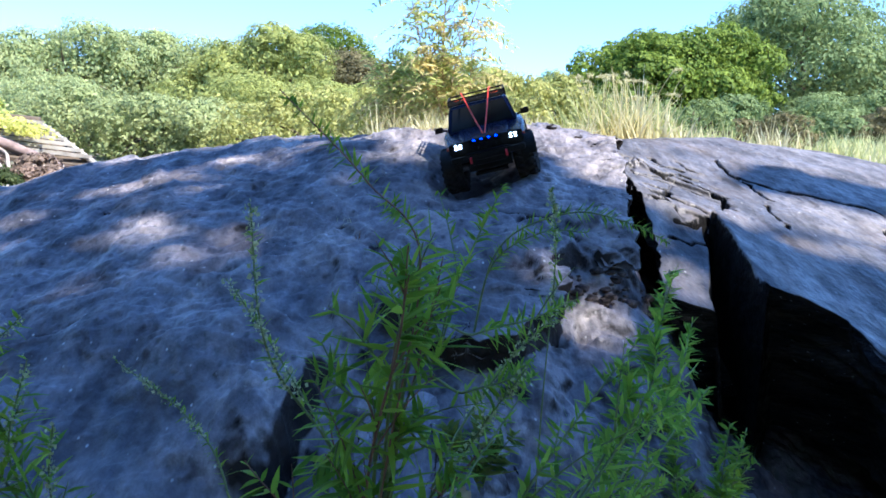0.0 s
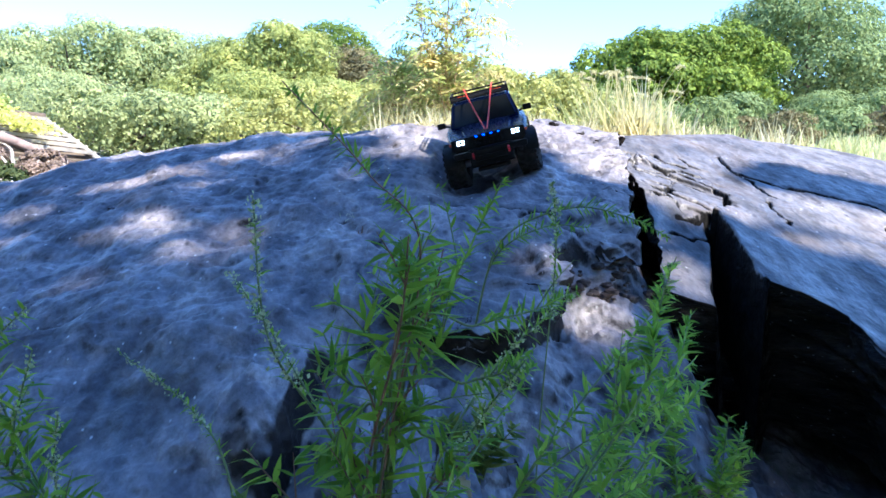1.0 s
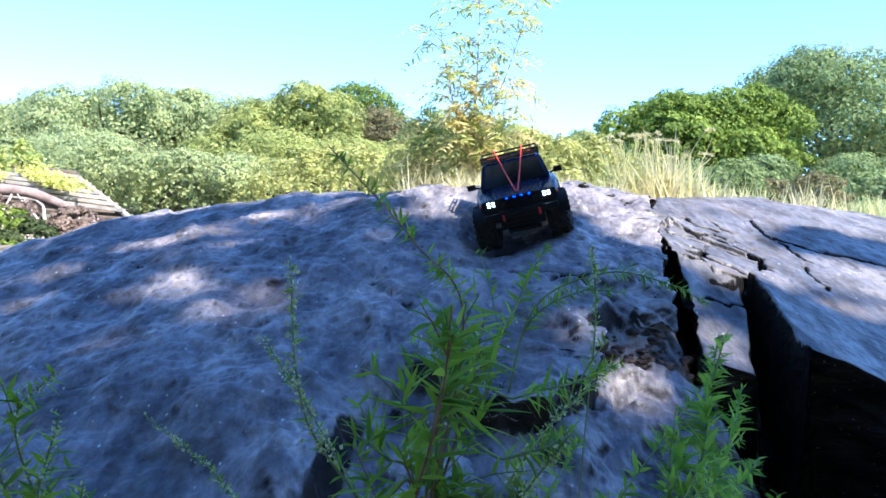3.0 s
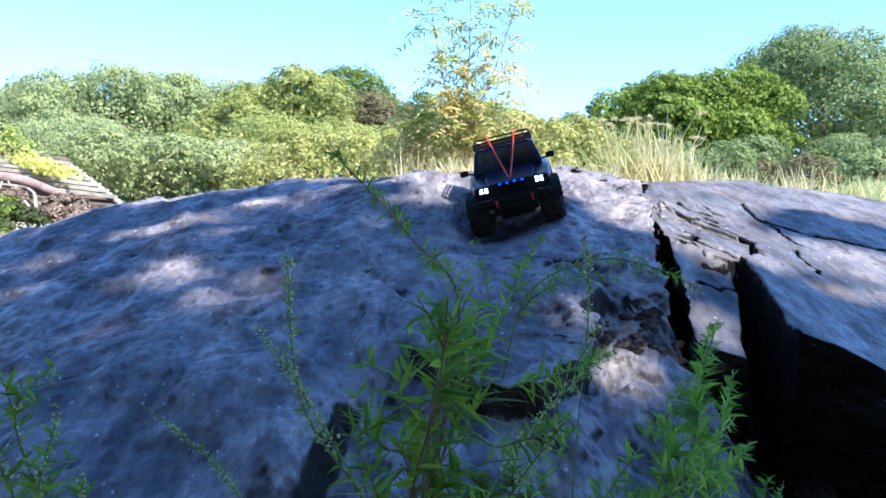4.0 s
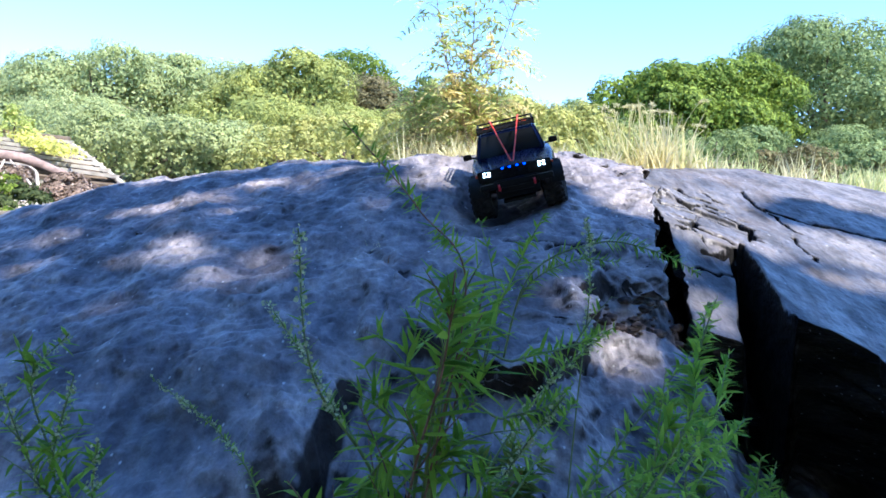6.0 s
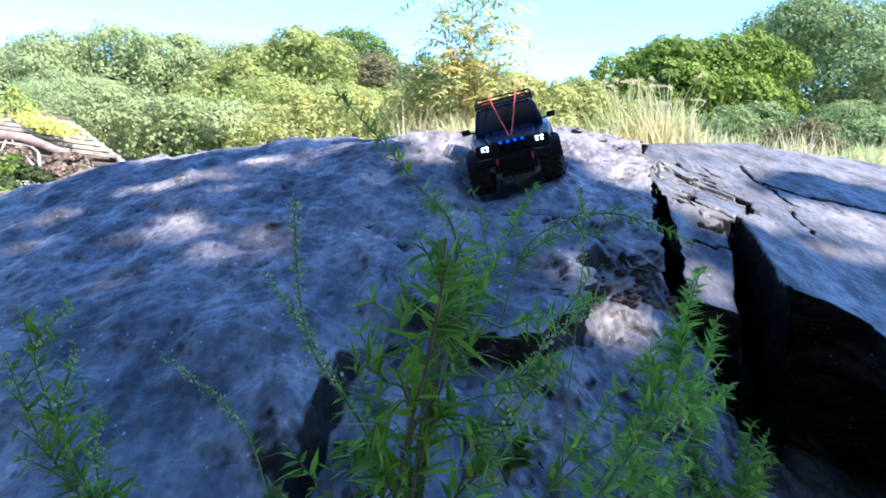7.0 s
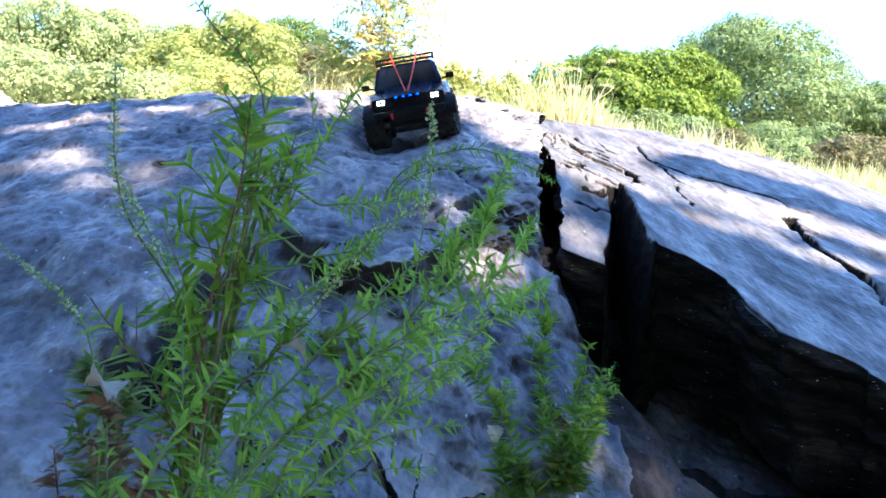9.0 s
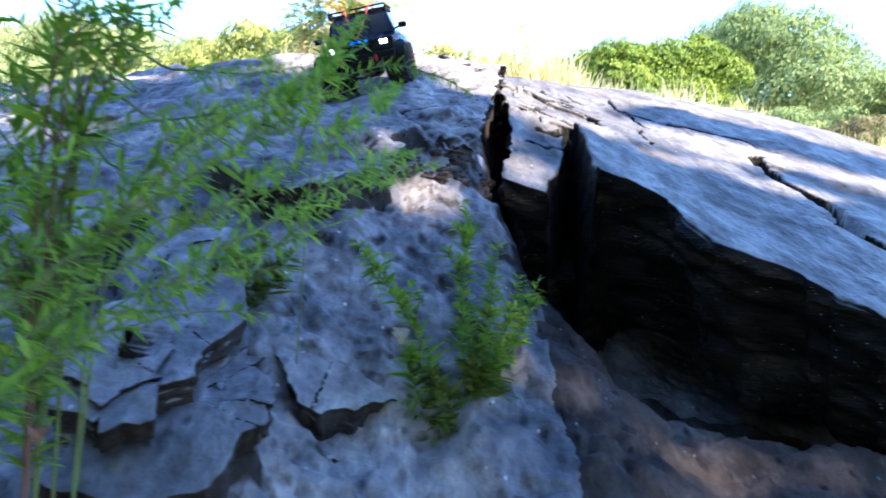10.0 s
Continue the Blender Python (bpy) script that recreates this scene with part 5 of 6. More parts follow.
def crawler(where):
    t = thing("toy_truck", where, "dark blue radio-controlled rock crawler with lit lamps", "toy truck")
    hubs = 0.0655
    for x in (-0.098, 0.098):
        wheel(t, x, -0.155, hubs, -8)
        wheel(t, x, 0.155, hubs, 0)
    # shell: nose towards -y
    rows = [(-0.212, 0.064, 0.100, 0.142), (-0.206, 0.074, 0.095, 0.156), (-0.17, 0.080, 0.098, 0.166), (-0.10, 0.084, 0.098, 0.174), (-0.062, 0.087, 0.095, 0.180),
            (0.02, 0.088, 0.090, 0.180), (0.10, 0.088, 0.092, 0.180), (0.18, 0.087, 0.100, 0.178), (0.215, 0.082, 0.105, 0.172)]
    part("body", loft([[(px, y, pz) for px, pz in outline(hw, lo, hi)] for y, hw, lo, hi in rows]), PAINT, t, "dusty navy blue painted shell")
    bm = loft([[(px, y, pz) for px, pz in outline(hw, lo, hi, 0.006)] for y, hw, lo, hi in ((-0.200, 0.045, 0.150, 0.163), (-0.15, 0.050, 0.158, 0.176), (-0.075, 0.054, 0.166, 0.186))])
    part("hood", bm, PAINT, t)
    # cab
    bm = bmesh.new()
    low = [(-0.084, -0.066, 0.176), (0.084, -0.066, 0.176), (0.084, 0.20, 0.174), (-0.084, 0.20, 0.174)]
    high = [(-0.068, -0.022, 0.245), (0.068, -0.022, 0.245), (0.070, 0.175, 0.245), (-0.070, 0.175, 0.245)]
    for ring in (low, high):
        for p in ring:
            bm.verts.new(p)
    bm.verts.ensure_lookup_table()
    v = bm.verts
    for k in range(4):
        bm.faces.new((v[k], v[(k + 1) % 4], v[4 + (k + 1) % 4], v[4 + k]))
    bm.faces.new((v[4], v[5], v[6], v[7]))
    bm.faces.new((v[3], v[2], v[1], v[0]))
    bmesh.ops.bevel(bm, geom=list(bm.edges), offset=0.006, segments=3, affect="EDGES")
    part("cab", bm, PAINT, t)

    def pane(name, corners, mat, lift, label=""):
        """A thin slab over four corners, proud of the cab."""
        c = [Vector(p) for p in corners]
        n = (c[1] - c[0]).cross(c[3] - c[0]).normalized()
        part(name, loft([[p + n * (lift - 0.002) for p in c], [p + n * lift for p in c]]), mat, t, label, smooth=False)

    pane("windscreen", [(-0.074, -0.0605, 0.185), (0.074, -0.0605, 0.185), (0.062, -0.0265, 0.238), (-0.062, -0.0265, 0.238)], SCREEN, 0.0015, "dark tinted windscreen")
    for s in (-1, 1):
        a = [(s * 0.0823, -0.045, 0.185), (s * 0.0823, 0.045, 0.185), (s * 0.0700, 0.045, 0.236), (s * 0.0700, -0.015, 0.236)]
        b = [(s * 0.0823, 0.056, 0.185), (s * 0.0823, 0.165, 0.185), (s * 0.0705, 0.155, 0.236), (s * 0.0705, 0.056, 0.236)]
        for q in (a, b):
            pane("side_window", q if s > 0 else q[::-1], SCREEN, 0.002)
        # flares, mirrors, rock sliders
        for yy in (-0.155, 0.155):
            pts = [(s * 0.090, yy + 0.074 * math.cos(u), 0.072 + 0.070 * math.sin(u)) for u in np.linspace(0.15, math.pi - 0.15, 12)]
            ring = [[(p[0] - s * 0.012, p[1], p[2]), (p[0] + s * 0.016, p[1], p[2] - 0.004), (p[0] + s * 0.016, p[1], p[2] - 0.009), (p[0] - s * 0.012, p[1], p[2] - 0.006)] for p in pts]
            part("fender_flare", loft(ring), BLACK, t)
        bm = bmesh.new()
        box(bm, (s * 0.104, -0.050, 0.196), (0.020, 0.010, 0.015), 0.003)
        rod(bm, (s * 0.084, -0.050, 0.190), (s * 0.098, -0.050, 0.194), 0.0025, 6)
        part("wing_mirror", bm, BLACK, t)
        bm = bmesh.new()
        rod(bm, (s * 0.088, -0.085, 0.082), (s * 0.088, 0.085, 0.082), 0.005, 8)
        for yy in (-0.05, 0.0, 0.05):
            rod(bm, (s * 0.088, yy, 0.082), (s * 0.060, yy, 0.088), 0.003, 6)
        part("rock_slider", bm, BLACK, t)
        # headlight with its bezel
        bm = bmesh.new()
        rod(bm, (s * 0.056, -0.205, 0.146), (s * 0.056, -0.2155, 0.146), 0.0115, 18)
        lamp = part("headlight", bm, BLACK, t)
        for dx, dz in ((-0.0046, -0.0062), (0.0046, -0.0062), (-0.0046, 0.0062), (0.0046, 0.0062)):
            bm = bmesh.new()
            rod(bm, (s * 0.056 + dx, -0.2150, 0.146 + dz), (s * 0.056 + dx, -0.2180, 0.146 + dz), 0.0030, 12)
            part("bulb", bm, WHITE_LIGHT, lamp, "lit white lamp")
        bm = bmesh.new()
        box(bm, (s * 0.0775, -0.200, 0.142), (0.005, 0.010, 0.010), 0.002)
        part("turn_signal", bm, ORANGE, t)
        # tow hook
        bm = bmesh.new()
        ring = [(s * 0.036, -0.236 + 0.007 * math.cos(u), 0.092 + 0.007 * math.sin(u)) for u in np.linspace(0, 1.6 * math.pi, 9)]
        for p, q in zip(ring, ring[1:]):
            rod(bm, p, q, 0.0026, 6)
        part("tow_hook", bm, RED_HOOK, t, "red tow hook")
        # cord from the roof rack to the hood
        line = bend([(s * 0.036, 0.06, 0.272), (s * 0.032, -0.012, 0.268), (s * 0.016, -0.105, 0.216), (s * 0.002, -0.192, 0.176)], 16)
        v2, q2 = tube(line, 0.0018, 7)
        part_mesh("cord", quad_mesh("cord", v2, q2, RED), t, "stretched red elastic cord")
    bm = bmesh.new()
    box(bm, (0, -0.2115, 0.132), (0.150, 0.006, 0.060), 0.006)
    box(bm, (0, -0.2145, 0.133), (0.066, 0.004, 0.026), 0.002)
    for k in range(7):
        box(bm, (-0.027 + 0.009 * k, -0.2175, 0.133), (0.0035, 0.004, 0.024), 0.0008, 1)
    part("grille", bm, BLACK, t)
    bm = bmesh.new()
    box(bm, (0, -0.228, 0.098), (0.150, 0.018, 0.018), 0.005)
    box(bm, (0, -0.226, 0.085), (0.070, 0.012, 0.020), 0.004)
    rod(bm, (-0.040, -0.232, 0.112), (0.040, -0.232, 0.112), 0.0035, 8)
    for s in (-1, 1):
        rod(bm, (s * 0.04, -0.232, 0.112), (s * 0.05, -0.228, 0.10), 0.0035, 8)
    part("front_bumper", bm, BLACK, t)
    bm = bmesh.new()
    box(bm, (0, -0.2185, 0.161), (0.070, 0.012, 0.011), 0.002)
    bar = part("light_bar", bm, BLACK, t)
    for k in range(4):
        bm = bmesh.new()
        rod(bm, (-0.0225 + 0.015 * k, -0.2235, 0.161), (-0.0225 + 0.015 * k, -0.2265, 0.161), 0.0027, 12)
        part("lamp", bm, BLUE_LIGHT, bar, "lit blue lamp")
    bm = bmesh.new()
    box(bm, (0, 0.232, 0.102), (0.15, 0.016, 0.018), 0.004)
    part("rear_bumper", bm, BLACK, t)
    # black plates added to fill the shaded space below the bumper
    bm = bmesh.new()
    box(bm, (0, -0.210, 0.074), (0.120, 0.010, 0.034), 0.003, 2, Matrix.Rotation(-0.6, 4, "X"))
    box(bm, (0, -0.165, 0.047), (0.090, 0.075, 0.008), 0.002)
    part("skid_plate", bm, BLACK, t)
    # wiper, chassis, axles, links
    bm = bmesh.new()
    rod(bm, (-0.02, -0.064, 0.188), (0.028, -0.040, 0.222), 0.0012, 6)
    part("wiper", bm, BLACK, t)
    bm = bmesh.new()
    for s in (-1, 1):
        box(bm, (s * 0.030, 0, 0.088), (0.008, 0.40, 0.016), 0.002)
    box(bm, (0, 0.0, 0.080), (0.060, 0.10, 0.020), 0.004)
    part("chassis", bm, BLACK, t)
    for yy in (-0.155, 0.155):
        bm = bmesh.new()
        rod(bm, (-0.080, yy, hubs), (0.080, yy, hubs), 0.009, 12)
        bmesh.ops.create_uvsphere(bm, u_segments=14, v_segments=10, radius=0.020, matrix=Matrix.Translation((0.012, yy, hubs)))
        rod(bm, (0.012, yy - 0.02, hubs), (0.012, yy + 0.02, hubs), 0.013, 12)
        rod(bm, (-0.06, yy - 0.016, hubs), (0.07, yy - 0.016, hubs + 0.004), 0.003, 8)
        part("axle", bm, STEEL if yy < 0 else BLACK, t)
        for s in (-1, 1):
            bm = bmesh.new()
            rod(bm, (s * 0.045, yy, hubs + 0.006), (s * 0.040, yy + (0.02 if yy < 0 else -0.02), 0.135), 0.006, 10)
            for k in range(7):
                f = 0.2 + 0.09 * k
                c = Vector((s * 0.045, yy, hubs + 0.006)).lerp(Vector((s * 0.040, yy + (0.02 if yy < 0 else -0.02), 0.135)), f)
                rod(bm, c - Vector((0, 0, 0.0012)), c + Vector((0, 0, 0.0012)), 0.0092, 12)
            part("shock_absorber", bm, STEEL, t, "coil-over shock absorber")
            bm = bmesh.new()
            rod(bm, (s * 0.052, yy, hubs - 0.004), (s * 0.030, yy + (0.12 if yy < 0 else -0.12), 0.078), 0.003, 8)
            part("suspension_link", bm, STEEL, t)
    # roof rack with orange gear
    rack = bmesh.new()
    for z in (0.250, 0.262):
        c = [(-0.068, -0.025, z), (0.068, -0.025, z), (0.070, 0.165, z), (-0.070, 0.165, z)]
        for p, q in zip(c, c[1:] + c[:1]):
            rod(rack, p, q, 0.0024, 8)
    for yy in np.linspace(-0.025, 0.165, 6):
        rod(rack, (-0.069, yy, 0.252), (0.069, yy, 0.252), 0.002, 6)
        for s in (-1, 1):
            rod(rack, (s * 0.069, yy, 0.245), (s * 0.069, yy, 0.262), 0.002, 6)
    for xx in (-0.04, 0.0, 0.04):
        rod(rack, (xx, -0.025, 0.252), (xx, 0.165, 0.252), 0.0016, 6)
        rod(rack, (xx, -0.025, 0.252), (xx, -0.025, 0.262), 0.0016, 6)
    part("roof_rack", rack, BLACK, t)
    for c, s in (((-0.046, 0.10, 0.2535), (0.020, 0.05, 0.006)), ((0.045, 0.11, 0.2535), (0.020, 0.05, 0.006))):
        bm = bmesh.new()
        box(bm, c, s, 0.004)
        part("fuel_can", bm, ORANGE, t, "small orange fuel can")
    upper = ("cab", "windscreen", "side_window", "roof_rack", "fuel_can", "cord", "wiper", "wing_mirror", "fender")
    for ob in t.children_recursive:              # a low, wide shell over the tall tyres, the cab set in from it
        if not ob.name.startswith(("tyre", "rim", "axle", "shock", "suspension", "skid")):
            for vert in ob.data.vertices:
                vert.co.x *= 1.2 if ob.name.startswith(upper) else 1.34
                if vert.co.z > 0.105:
                    vert.co.z = 0.105 + 0.65 * (min(vert.co.z, 0.176) - 0.105) + 1.08 * max(vert.co.z - 0.176, 0)
    bm = bmesh.new()
    rod(bm, (0.060, 0.16, 0.185), (0.066, 0.19, 0.24), 0.0012, 6)
    part("aerial", bm, BLACK, t)
    return t


# nose downhill, leaning with the rock
way = Vector((-0.038, -0.985, -0.165)).normalized()
side = Vector((0.967, -0.12, 0.224))
side = (side - side.dot(way) * way).normalized()
upward = side.cross(-way)
turn = Matrix((side, -way, upward)).transposed().to_4x4()
crawler(Matrix.Translation((0.153, 2.469, 1.034)) @ turn)

# ---- the shingled roof and the brush under it ----
WOODEN = plain("weathered_wood", (0.48, 0.45, 0.41), 0.85, vary=0.35, scale=9, bump=0.5)
EAVE_LOG = plain("mauve_log", (0.27, 0.20, 0.185), 0.9, vary=0.4, scale=16, bump=0.6)
BLEACHED = plain("bleached_wood", (0.44, 0.38, 0.35), 0.85, vary=0.25, scale=20, bump=0.5)
roof = thing("shelter_roof", (-3.6, 6.8, 0.95), "low roof of weathered pale boards on bleached branches", "roof")
base = Vector((-3.6, 6.8, 0.95))
ridge_a, ridge_b, low_a, low_b = [Vector(p) for p in ((-6.2, 7.2, 1.80), (-3.50, 7.3, 1.56), (-6.2, 6.1, 1.62), (-2.72, 6.55, 1.19))]
for k in range(7):
    f0, f1 = k / 7, (k + 0.60) / 7
    a0, b0, a1, b1 = ridge_a.lerp(low_a, f0), ridge_b.lerp(low_b, f0), ridge_a.lerp(low_a, f1), ridge_b.lerp(low_b, f1)
    n = (b0 - a0).cross(a1 - a0).normalized()
    n = n if n.z > 0 else -n
    up0, up1 = n * 0.020, n * 0.045
    bm = loft([[p - base for p in (a0 + up0, a1 + up1, a1 + up1 - n * 0.030, a0 + up0 - n * 0.02)], [p - base for p in (b0 + up0, b1 + up1, b1 + up1 - n * 0.030, b0 + up0 - n * 0.02)]])
    part("board", bm, WOODEN, roof, smooth=False)
n = (ridge_b - ridge_a).cross(low_a - ridge_a).normalized()
n = n if n.z > 0 else -n
# dark sheet added below the boards so their gaps read as shade
bm = loft([[p - base - n * 0.03 for p in (ridge_a, low_a)] + [p - base - n * 0.06 for p in (low_a, ridge_a)], [p - base - n * 0.03 for p in (ridge_b, low_b)] + [p - base - n * 0.06 for p in (low_b, ridge_b)]])
part("lining", bm, BARK, roof, "added dark sheet standing in for shade between the boards", smooth=False)
bm = bmesh.new()
rod(bm, ridge_a - base + Vector((0, 0, 0.02)), ridge_b - base + Vector((0, 0, 0.02)), 0.035, 10)
part("ridge_pole", bm, BARK, roof, "dark weathered ridge log")
bm = bmesh.new()
rod(bm, ridge_b - base, low_b - base, 0.022, 8)
part("hip_board", bm, WOODEN, roof)
v2, q2 = tube(bend([Vector(p) - base for p in [(-3.964, 6.06, 1.444), (-3.629, 6.15, 1.383), (-3.347, 6.25, 1.355), (-3.069, 6.38, 1.226), (-2.943, 6.48, 1.152)]], 24), np.linspace(0.050, 0.030, 24), 10)
part_mesh("eave_log", quad_mesh("eave_log", v2, q2, EAVE_LOG), roof, "mauve-brown weathered eave log")
for k, (a, b) in enumerate([((-3.559, 6.15, 1.363), (-3.547, 6.0, 1.145)), ((-3.462, 6.18, 1.34), (-3.453, 6.05, 1.182)), ((-3.43, 6.2, 1.351), (-3.287, 6.1, 1.237)), ((-3.368, 6.2, 1.313), (-3.32, 6.05, 1.15)), ((-3.686, 6.1, 1.375), (-3.678, 5.95, 1.15)), ((-3.307, 6.25, 1.295), (-3.166, 6.1, 1.154)), ((-3.847, 6.08, 1.397), (-3.712, 5.95, 1.142))]):
    r = np.random.default_rng(560 + k)
    a, b = np.array(a) - np.array(base), np.array(b) - np.array(base)
    mid = (a + b) / 2 + r.normal(0, 0.012, 3)
    v2, q2 = tube(bend([a, mid, b, b + (b - a) * 0.8], 14), np.linspace(0.008, 0.016, 14) * r.uniform(0.6, 1.2), 8)
    part_mesh("branch_brace", quad_mesh("branch_brace", v2, q2, BLEACHED), roof, "bleached bare branch under the eave")
for x, y, z in ((-2.95, 6.7, 1.22), (-4.4, 6.6, 1.42)):
    bm = bmesh.new()
    rod(bm, Vector((x, y, 0.8)) - base, Vector((x, y, z)) - base, 0.04, 8)
    part("post", bm, WOODEN, roof)
for k, (x, y, top, wide) in enumerate(((-4.35, 6.9, 1.95, 0.45), (-4.0, 7.3, 1.86, 0.4))):
    tree("vine", x, y, top, wide, LEAF_LOCUST, "yellow-green vine rising over the pale roof", 501 + k, 1500, 0.018, 16, category="vine", group="vines on the roof")


def creeper(line, wide, count, seed):
    """A mat of small leaves lying on the boards, thickest in its middle."""
    r = np.random.default_rng(seed)
    ob = thing("vine", base, "bright yellow-green creeper lying on the pale boards", "vine", "vines on the roof")
    path = bend(line, 24)
    path[:, 2] = [(ridge_a + (Vector(p) - ridge_a) - n * (Vector(p) - ridge_a).dot(n)).z for p in path]
    i = r.uniform(0, 23, count)
    p = np.stack([np.interp(i, np.arange(24), path[:, c]) for c in range(3)], -1)
    off = np.clip(r.normal(0, wide, (count, 2)), -2.2 * wide, 2.2 * wide)
    along, across = np.array((ridge_b - ridge_a).normalized()), np.array((low_b - ridge_b).normalized())
    p = p + along * off[:, :1] + across * off[:, 1:] * 0.7 + np.array(n) * (0.05 + np.abs(r.normal(0, 0.035, (count, 1)))) - np.array(base)
    part_mesh("foliage", quad_mesh("foliage", *flakes(p, np.tile(np.array(n), (count, 1)), np.full(count, 0.017), r, 0.7), LEAF_VINE, smooth=False), ob)["kind"] = "stuff"
    part_mesh("stem", quad_mesh("stem", *tube(path + np.array(n) * 0.05 - np.array(base), 0.006, 6), STEM_RED), ob)


creeper([(-3.85, 7.25, 0), (-3.62, 6.98, 0), (-3.38, 6.70, 0), (-3.18, 6.50, 0)], 0.085, 1500, 71)
creeper([(-4.5, 7.25, 0), (-4.25, 7.0, 0), (-4.0, 6.75, 0)], 0.09, 1300, 72)
for k, (x, y, top, wide, mat) in enumerate(((-3.30, 6.05, 1.19, 0.50, LEAF_UNDER), (-3.75, 6.0, 1.24, 0.6, LEAF_UNDER), (-2.86, 6.15, 1.17, 0.36, LEAF_TANGLE), (-4.25, 5.9, 1.28, 0.65, LEAF_UNDER),
                                           (-3.1, 5.8, 1.12, 0.5, LEAF_UNDER), (-3.6, 5.6, 1.12, 0.6, LEAF_UNDER), (-4.7, 5.7, 1.27, 0.8, LEAF_UNDER), (-2.6, 5.7, 1.02, 0.45, LEAF_TANGLE), (-3.0, 6.25, 1.27, 0.42, LEAF_TANGLE), (-2.74, 6.35, 1.16, 0.30, LEAF_TANGLE), (-3.5, 6.15, 1.34, 0.5, LEAF_TANGLE), (-3.9, 5.2, 1.02, 0.7, TREE_GREEN), (-3.4, 5.0, 1.03, 0.7, TREE_GREEN), (-2.9, 5.1, 0.99, 0.5, TREE_GREEN), (-3.45, 5.95, 1.28, 0.4, TREE_GREEN))):
    ob = tree("brush", x, y, top, wide, mat, "tangled brown brush with pale blossom under the eaves" if mat is LEAF_TANGLE else "dark green brush with pale blossom under the eaves", 510 + k, 3600, 0.014, 30, category="shrub", group="brush under the eaves")
    r = np.random.default_rng(530 + k)
    d = unit(r.normal(size=(150, 3)) + np.array([0, -0.6, 0.3]))
    p = d * np.array([wide * 0.62, wide * 0.62, (top - 1.02) * 0.5]) * r.uniform(0.8, 1.0, (150, 1)) + np.array([0, 0, (top - 1.02) * 0.5])
    part_mesh("blossom", quad_mesh("blossom", *flakes(p, d, np.full(150, 0.012), r, 0.9), LEAF_BLOSSOM, smooth=False), ob, "pale pinkish blossom")["kind"] = "stuff"

# ---- saplings behind the crest ----
def sapling(name, foot, stems, label, seed, leaf_mat, lower_mat, count):
    """Thin stems with arching twigs that carry pairs of small oval leaflets."""
    rng = np.random.default_rng(seed)
    ob = thing(name, foot, label, "sapling")
    foot = np.array(foot)
    for pts in stems:
        line = bend([foot] + [np.array(p) for p in pts], 30) - foot
        woods, upper, lower = [tube(line, np.linspace(0.0045, 0.0014, 30), 6)], [], []
        for _ in range(count):
            i = rng.integers(6, 30)
            way = unit(np.array([rng.normal(), rng.normal() * 0.7, rng.uniform(-0.1, 0.7)]))
            ln = rng.uniform(0.08, 0.20)
            end = line[i] + way * ln - np.array([0, 0, 0.25 * ln])
            twig = bend([line[i], line[i] + way * ln * 0.55 + np.array([0, 0, 0.08 * ln]), end], 9)
            woods.append(tube(twig, np.linspace(0.0012, 0.0006, 9), 4))
            f = np.repeat(np.linspace(2, 8, 7), 2)
            b = np.stack([np.interp(f, np.arange(9), twig[:, c]) for c in range(3)], -1)
            s = unit(np.cross(way, rng.normal(size=3) * 0.3 + np.array([0, 0, 1.0])))
            d = np.where(np.arange(14) % 2 == 0, 1.0, -1.0)[:, None] * s + 0.35 * way
            leaf = blades(b, d + rng.normal(0, 0.15, (14, 3)), rng.uniform(0.023, 0.039, 14), rng.uniform(0.0095, 0.0145, 14), rng.uniform(0, 0.5, 14), rng, 3, 0.5)
            (lower if i < 18 and rng.uniform() < 0.6 else upper).append(leaf)
        part_mesh("stem", quad_mesh("stem", *woods[0], TWIG_TAN), ob)
        part_mesh("twig", quad_mesh("twig", *gather(woods[1:]), TWIG_TAN), ob)["kind"] = "stuff"
        part_mesh("foliage", quad_mesh("foliage", *gather(upper), leaf_mat), ob)
        if lower:
            part_mesh("old_foliage", quad_mesh("old_foliage", *gather(lower), lower_mat), ob, "yellowing leaflets")
    return ob


sapling("sapling", (0.03, 3.38, 1.14), [[(0.0, 3.4, 1.45), (0.01, 3.4, 1.75), (0.02, 3.42, 2.15)], [(0.04, 3.4, 1.45), (0.13, 3.4, 1.70), (0.24, 3.42, 2.05)], [(-0.03, 3.4, 1.4), (-0.10, 3.4, 1.62), (-0.14, 3.42, 1.85)]],
        "slender sunlit sapling with feathery yellow-green leaflets", 601, LEAF_LOCUST, LEAF_GOLD, 76)
sapling("sapling", (0.10, 3.5, 1.14), [[(0.11, 3.5, 1.40), (0.13, 3.5, 1.66)], [(0.06, 3.5, 1.35), (-0.04, 3.5, 1.58)], [(0.02, 3.5, 1.32), (-0.10, 3.5, 1.48)]],
        "low sapling with golden leaflets beside the taller one", 602, LEAF_LOCUST, LEAF_GOLD, 44)
sapling("sapling", (-0.22, 3.6, 1.14), [[(-0.22, 3.6, 1.36), (-0.26, 3.6, 1.56)], [(-0.18, 3.6, 1.32), (-0.12, 3.6, 1.46)]],
        "low yellow-green sapling behind the crest", 603, LEAF_LOCUST, LEAF_GOLD, 60)

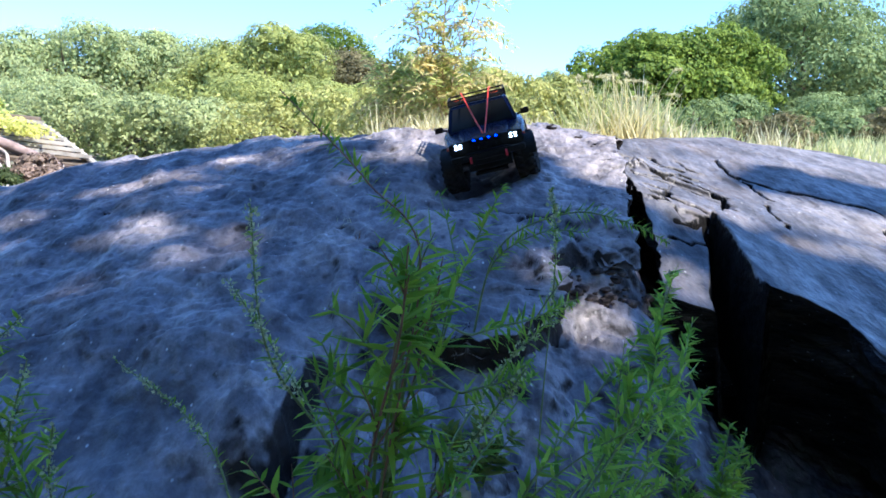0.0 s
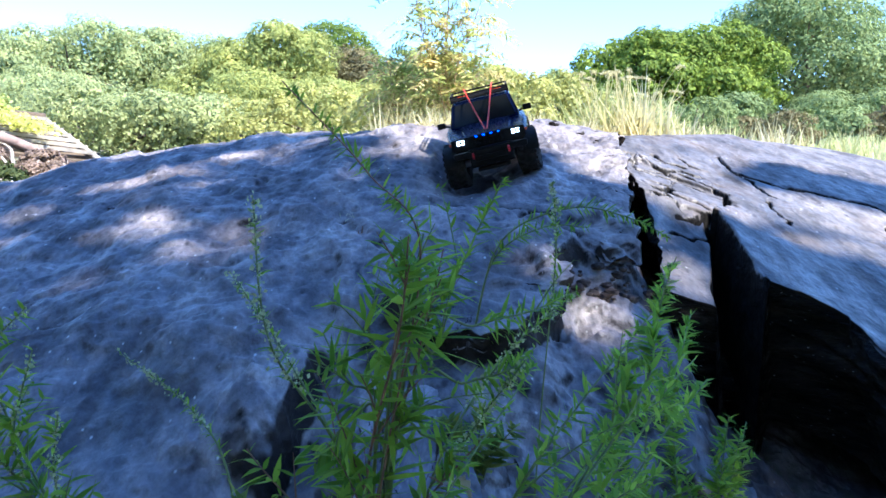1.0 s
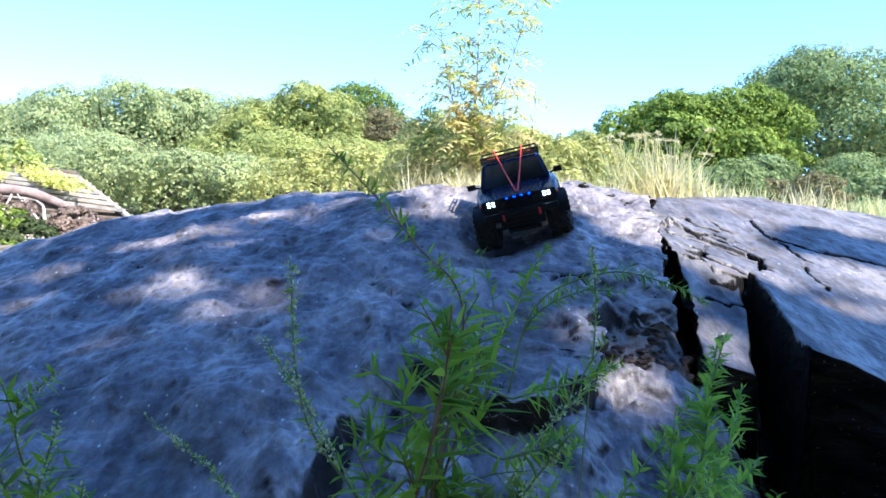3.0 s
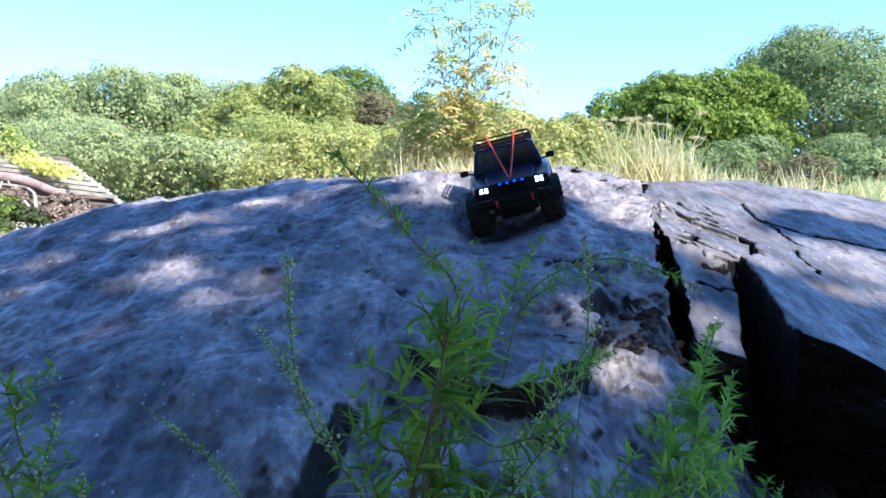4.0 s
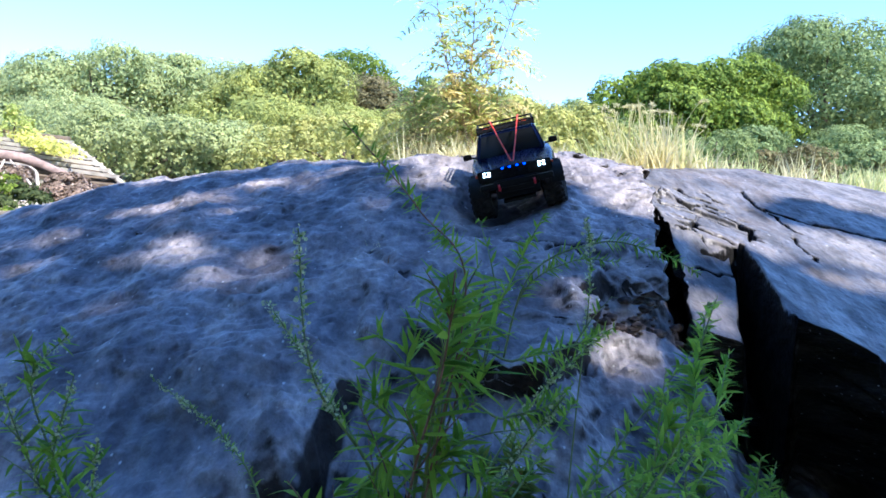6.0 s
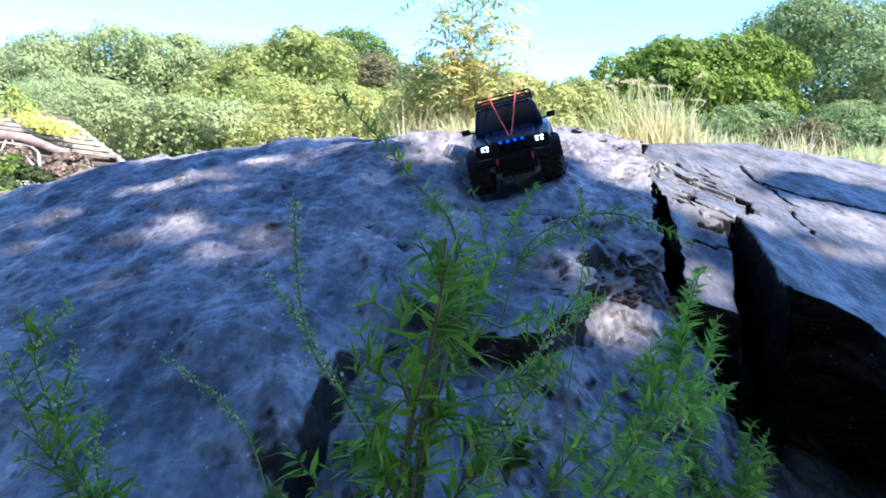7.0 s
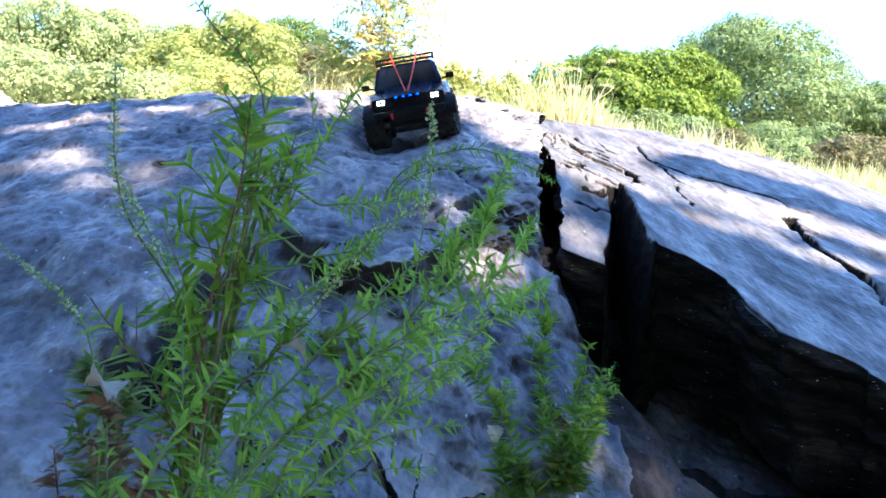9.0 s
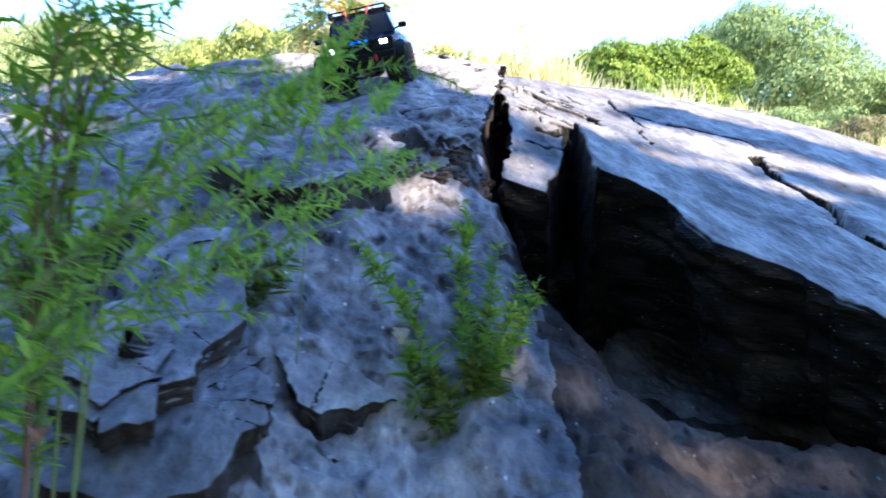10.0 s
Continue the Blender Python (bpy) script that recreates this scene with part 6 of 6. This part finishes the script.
# ---- meadow on the rise behind the slab ----
rng = np.random.default_rng(700)
n = 9000
mx, my = rng.uniform(-6, 9, n), 4.0 + 12 * rng.uniform(0, 1, n) ** 1.4
mx = np.where(mx < 0.2, 1.0 - mx, mx)
base = np.stack([mx, my, ground_height(mx, my) - 0.01], -1)
way = np.stack([rng.normal(0, 0.3, n), rng.normal(0, 0.3, n), np.ones(n)], -1)
v, q = blades(base, way, rng.uniform(0.12, 0.42, n) * (0.6 + my / 20), rng.uniform(0.006, 0.014, n) * (0.6 + my / 10), rng.uniform(0, 0.6, n), rng, 4, 0.15)
meadow = new("meadow_grass", quad_mesh("meadow_grass", v, q, GRASS))
tagged(meadow, "straw and green meadow grass on the rise", "grass", kind="stuff")


# ---- small things on the rock ----
def dead_leaf(where, size, mat, label, seed):
    """A curled dry leaf with a stalk."""
    rng = np.random.default_rng(seed)
    u, v = np.meshgrid(np.linspace(-1, 1, 9), np.linspace(0, 1, 11))
    half = 0.42 * np.sin(np.pi * np.clip(v, 0.02, 0.98)) ** 0.8 * (1 + 0.18 * np.sin(v * 22))
    x, y = u * half * size, v * size
    z = size * (0.35 * (u * half * 2) ** 2 + 0.25 * np.sin(v * 3.0) + 0.05 * np.sin(u * 5 + v * 9))
    ob = thing("dead_leaf", where, label, "leaf", "dead leaves among the weeds")
    part_mesh("blade", mesh_grid("blade", np.stack([x, y, z], -1), mat), ob)
    pts, q = tube([(0, 0, 0), (0.02 * size, -0.25 * size, 0.03 * size), (0.05 * size, -0.5 * size, 0.0)], [0.03 * size, 0.025 * size, 0.02 * size], 5)
    part_mesh("stalk", quad_mesh("stalk", pts, q, STEM_RED), ob)
    ob.matrix_world = Matrix.Translation(where) @ Euler([rng.uniform(-0.7, 0.9), rng.uniform(-0.6, 0.6), rng.uniform(0, 6.2)]).to_matrix().to_4x4()


PALE_LEAF = plain("bleached_leaf", (0.52, 0.48, 0.45), 0.8, vary=0.25, scale=60)
BROWN_LEAF = plain("brown_leaf", (0.24, 0.12, 0.075), 0.8, vary=0.4, scale=60)
dead_leaf((-0.150, 0.730, 0.650), 0.045, PALE_LEAF, "curled bleached dead leaf caught in the weeds", 1)
dead_leaf((-0.185, 0.735, 0.640), 0.035, BROWN_LEAF, "curled red-brown dead leaf caught in the weeds", 2)
dead_leaf((0.000, 0.795, 0.700), 0.032, PALE_LEAF, "curled bleached dead leaf caught in the weeds", 3)
dead_leaf((0.281, 1.165, 0.500), 0.030, PALE_LEAF, "pale dead leaf on a weed in the gully", 4)
for k in range(9):
    r = np.random.default_rng(90 + k)
    dead_leaf((-0.13 + r.uniform(-0.06, 0.07), 0.72 + r.uniform(-0.04, 0.05), 0.52 + r.uniform(-0.07, 0.09)), r.uniform(0.02, 0.035), BROWN_LEAF, "curled red-brown dead leaf caught in the weeds", 100 + k)


def pebble(x, y, size, label, seed, mat=ROCK):
    rng = np.random.default_rng(seed)
    bm = bmesh.new()
    bmesh.ops.create_icosphere(bm, subdivisions=2, radius=size)
    for vert in bm.verts:
        vert.co *= 1 + 0.55 * noise.noise(vert.co / size * 1.1 + Vector((seed, 0, 0)))
        vert.co.z *= 0.6
    me = bpy.data.meshes.new("stone")
    bm.to_mesh(me)
    bm.free()
    me.materials.append(mat)
    ob = new("stone", me)
    ob.location = (x, y, float(outcrop(np.array([x]), np.array([y]))[0]) + size * 0.35)
    ob.rotation_euler = (0, 0, rng.uniform(0, 6))
    tagged(ob, label, "stone", "loose stones on the rock")


for k, (x, y, size) in enumerate(((-0.955, 2.385, 0.014), (0.52, 2.68, 0.02), (0.44, 2.72, 0.014), (0.36, 2.80, 0.018), (0.62, 1.30, 0.012), (0.70, 1.18, 0.009))):
    pebble(x, y, size, "small loose grey stone lying on the rock", 40 + k)
RUBBLE = rock_material("brown_rubble", [(0.050, 0.040, 0.037), (0.090, 0.071, 0.064), (0.16, 0.126, 0.112)], warm=(0.16, 0.11, 0.085), warmth=0.6, gloss=0.85, shine=0.2)
spots = np.random.default_rng(640)
for k in range(46):
    x = spots.uniform(0.26, 0.46)
    pebble(x, 1.775 + 0.25 * max(x - 0.33, 0) + spots.uniform(-0.05, 0.05), 0.005 + 0.011 * spots.uniform() ** 2, "rough brown broken stone lodged in the hollow", 640 + k, RUBBLE)
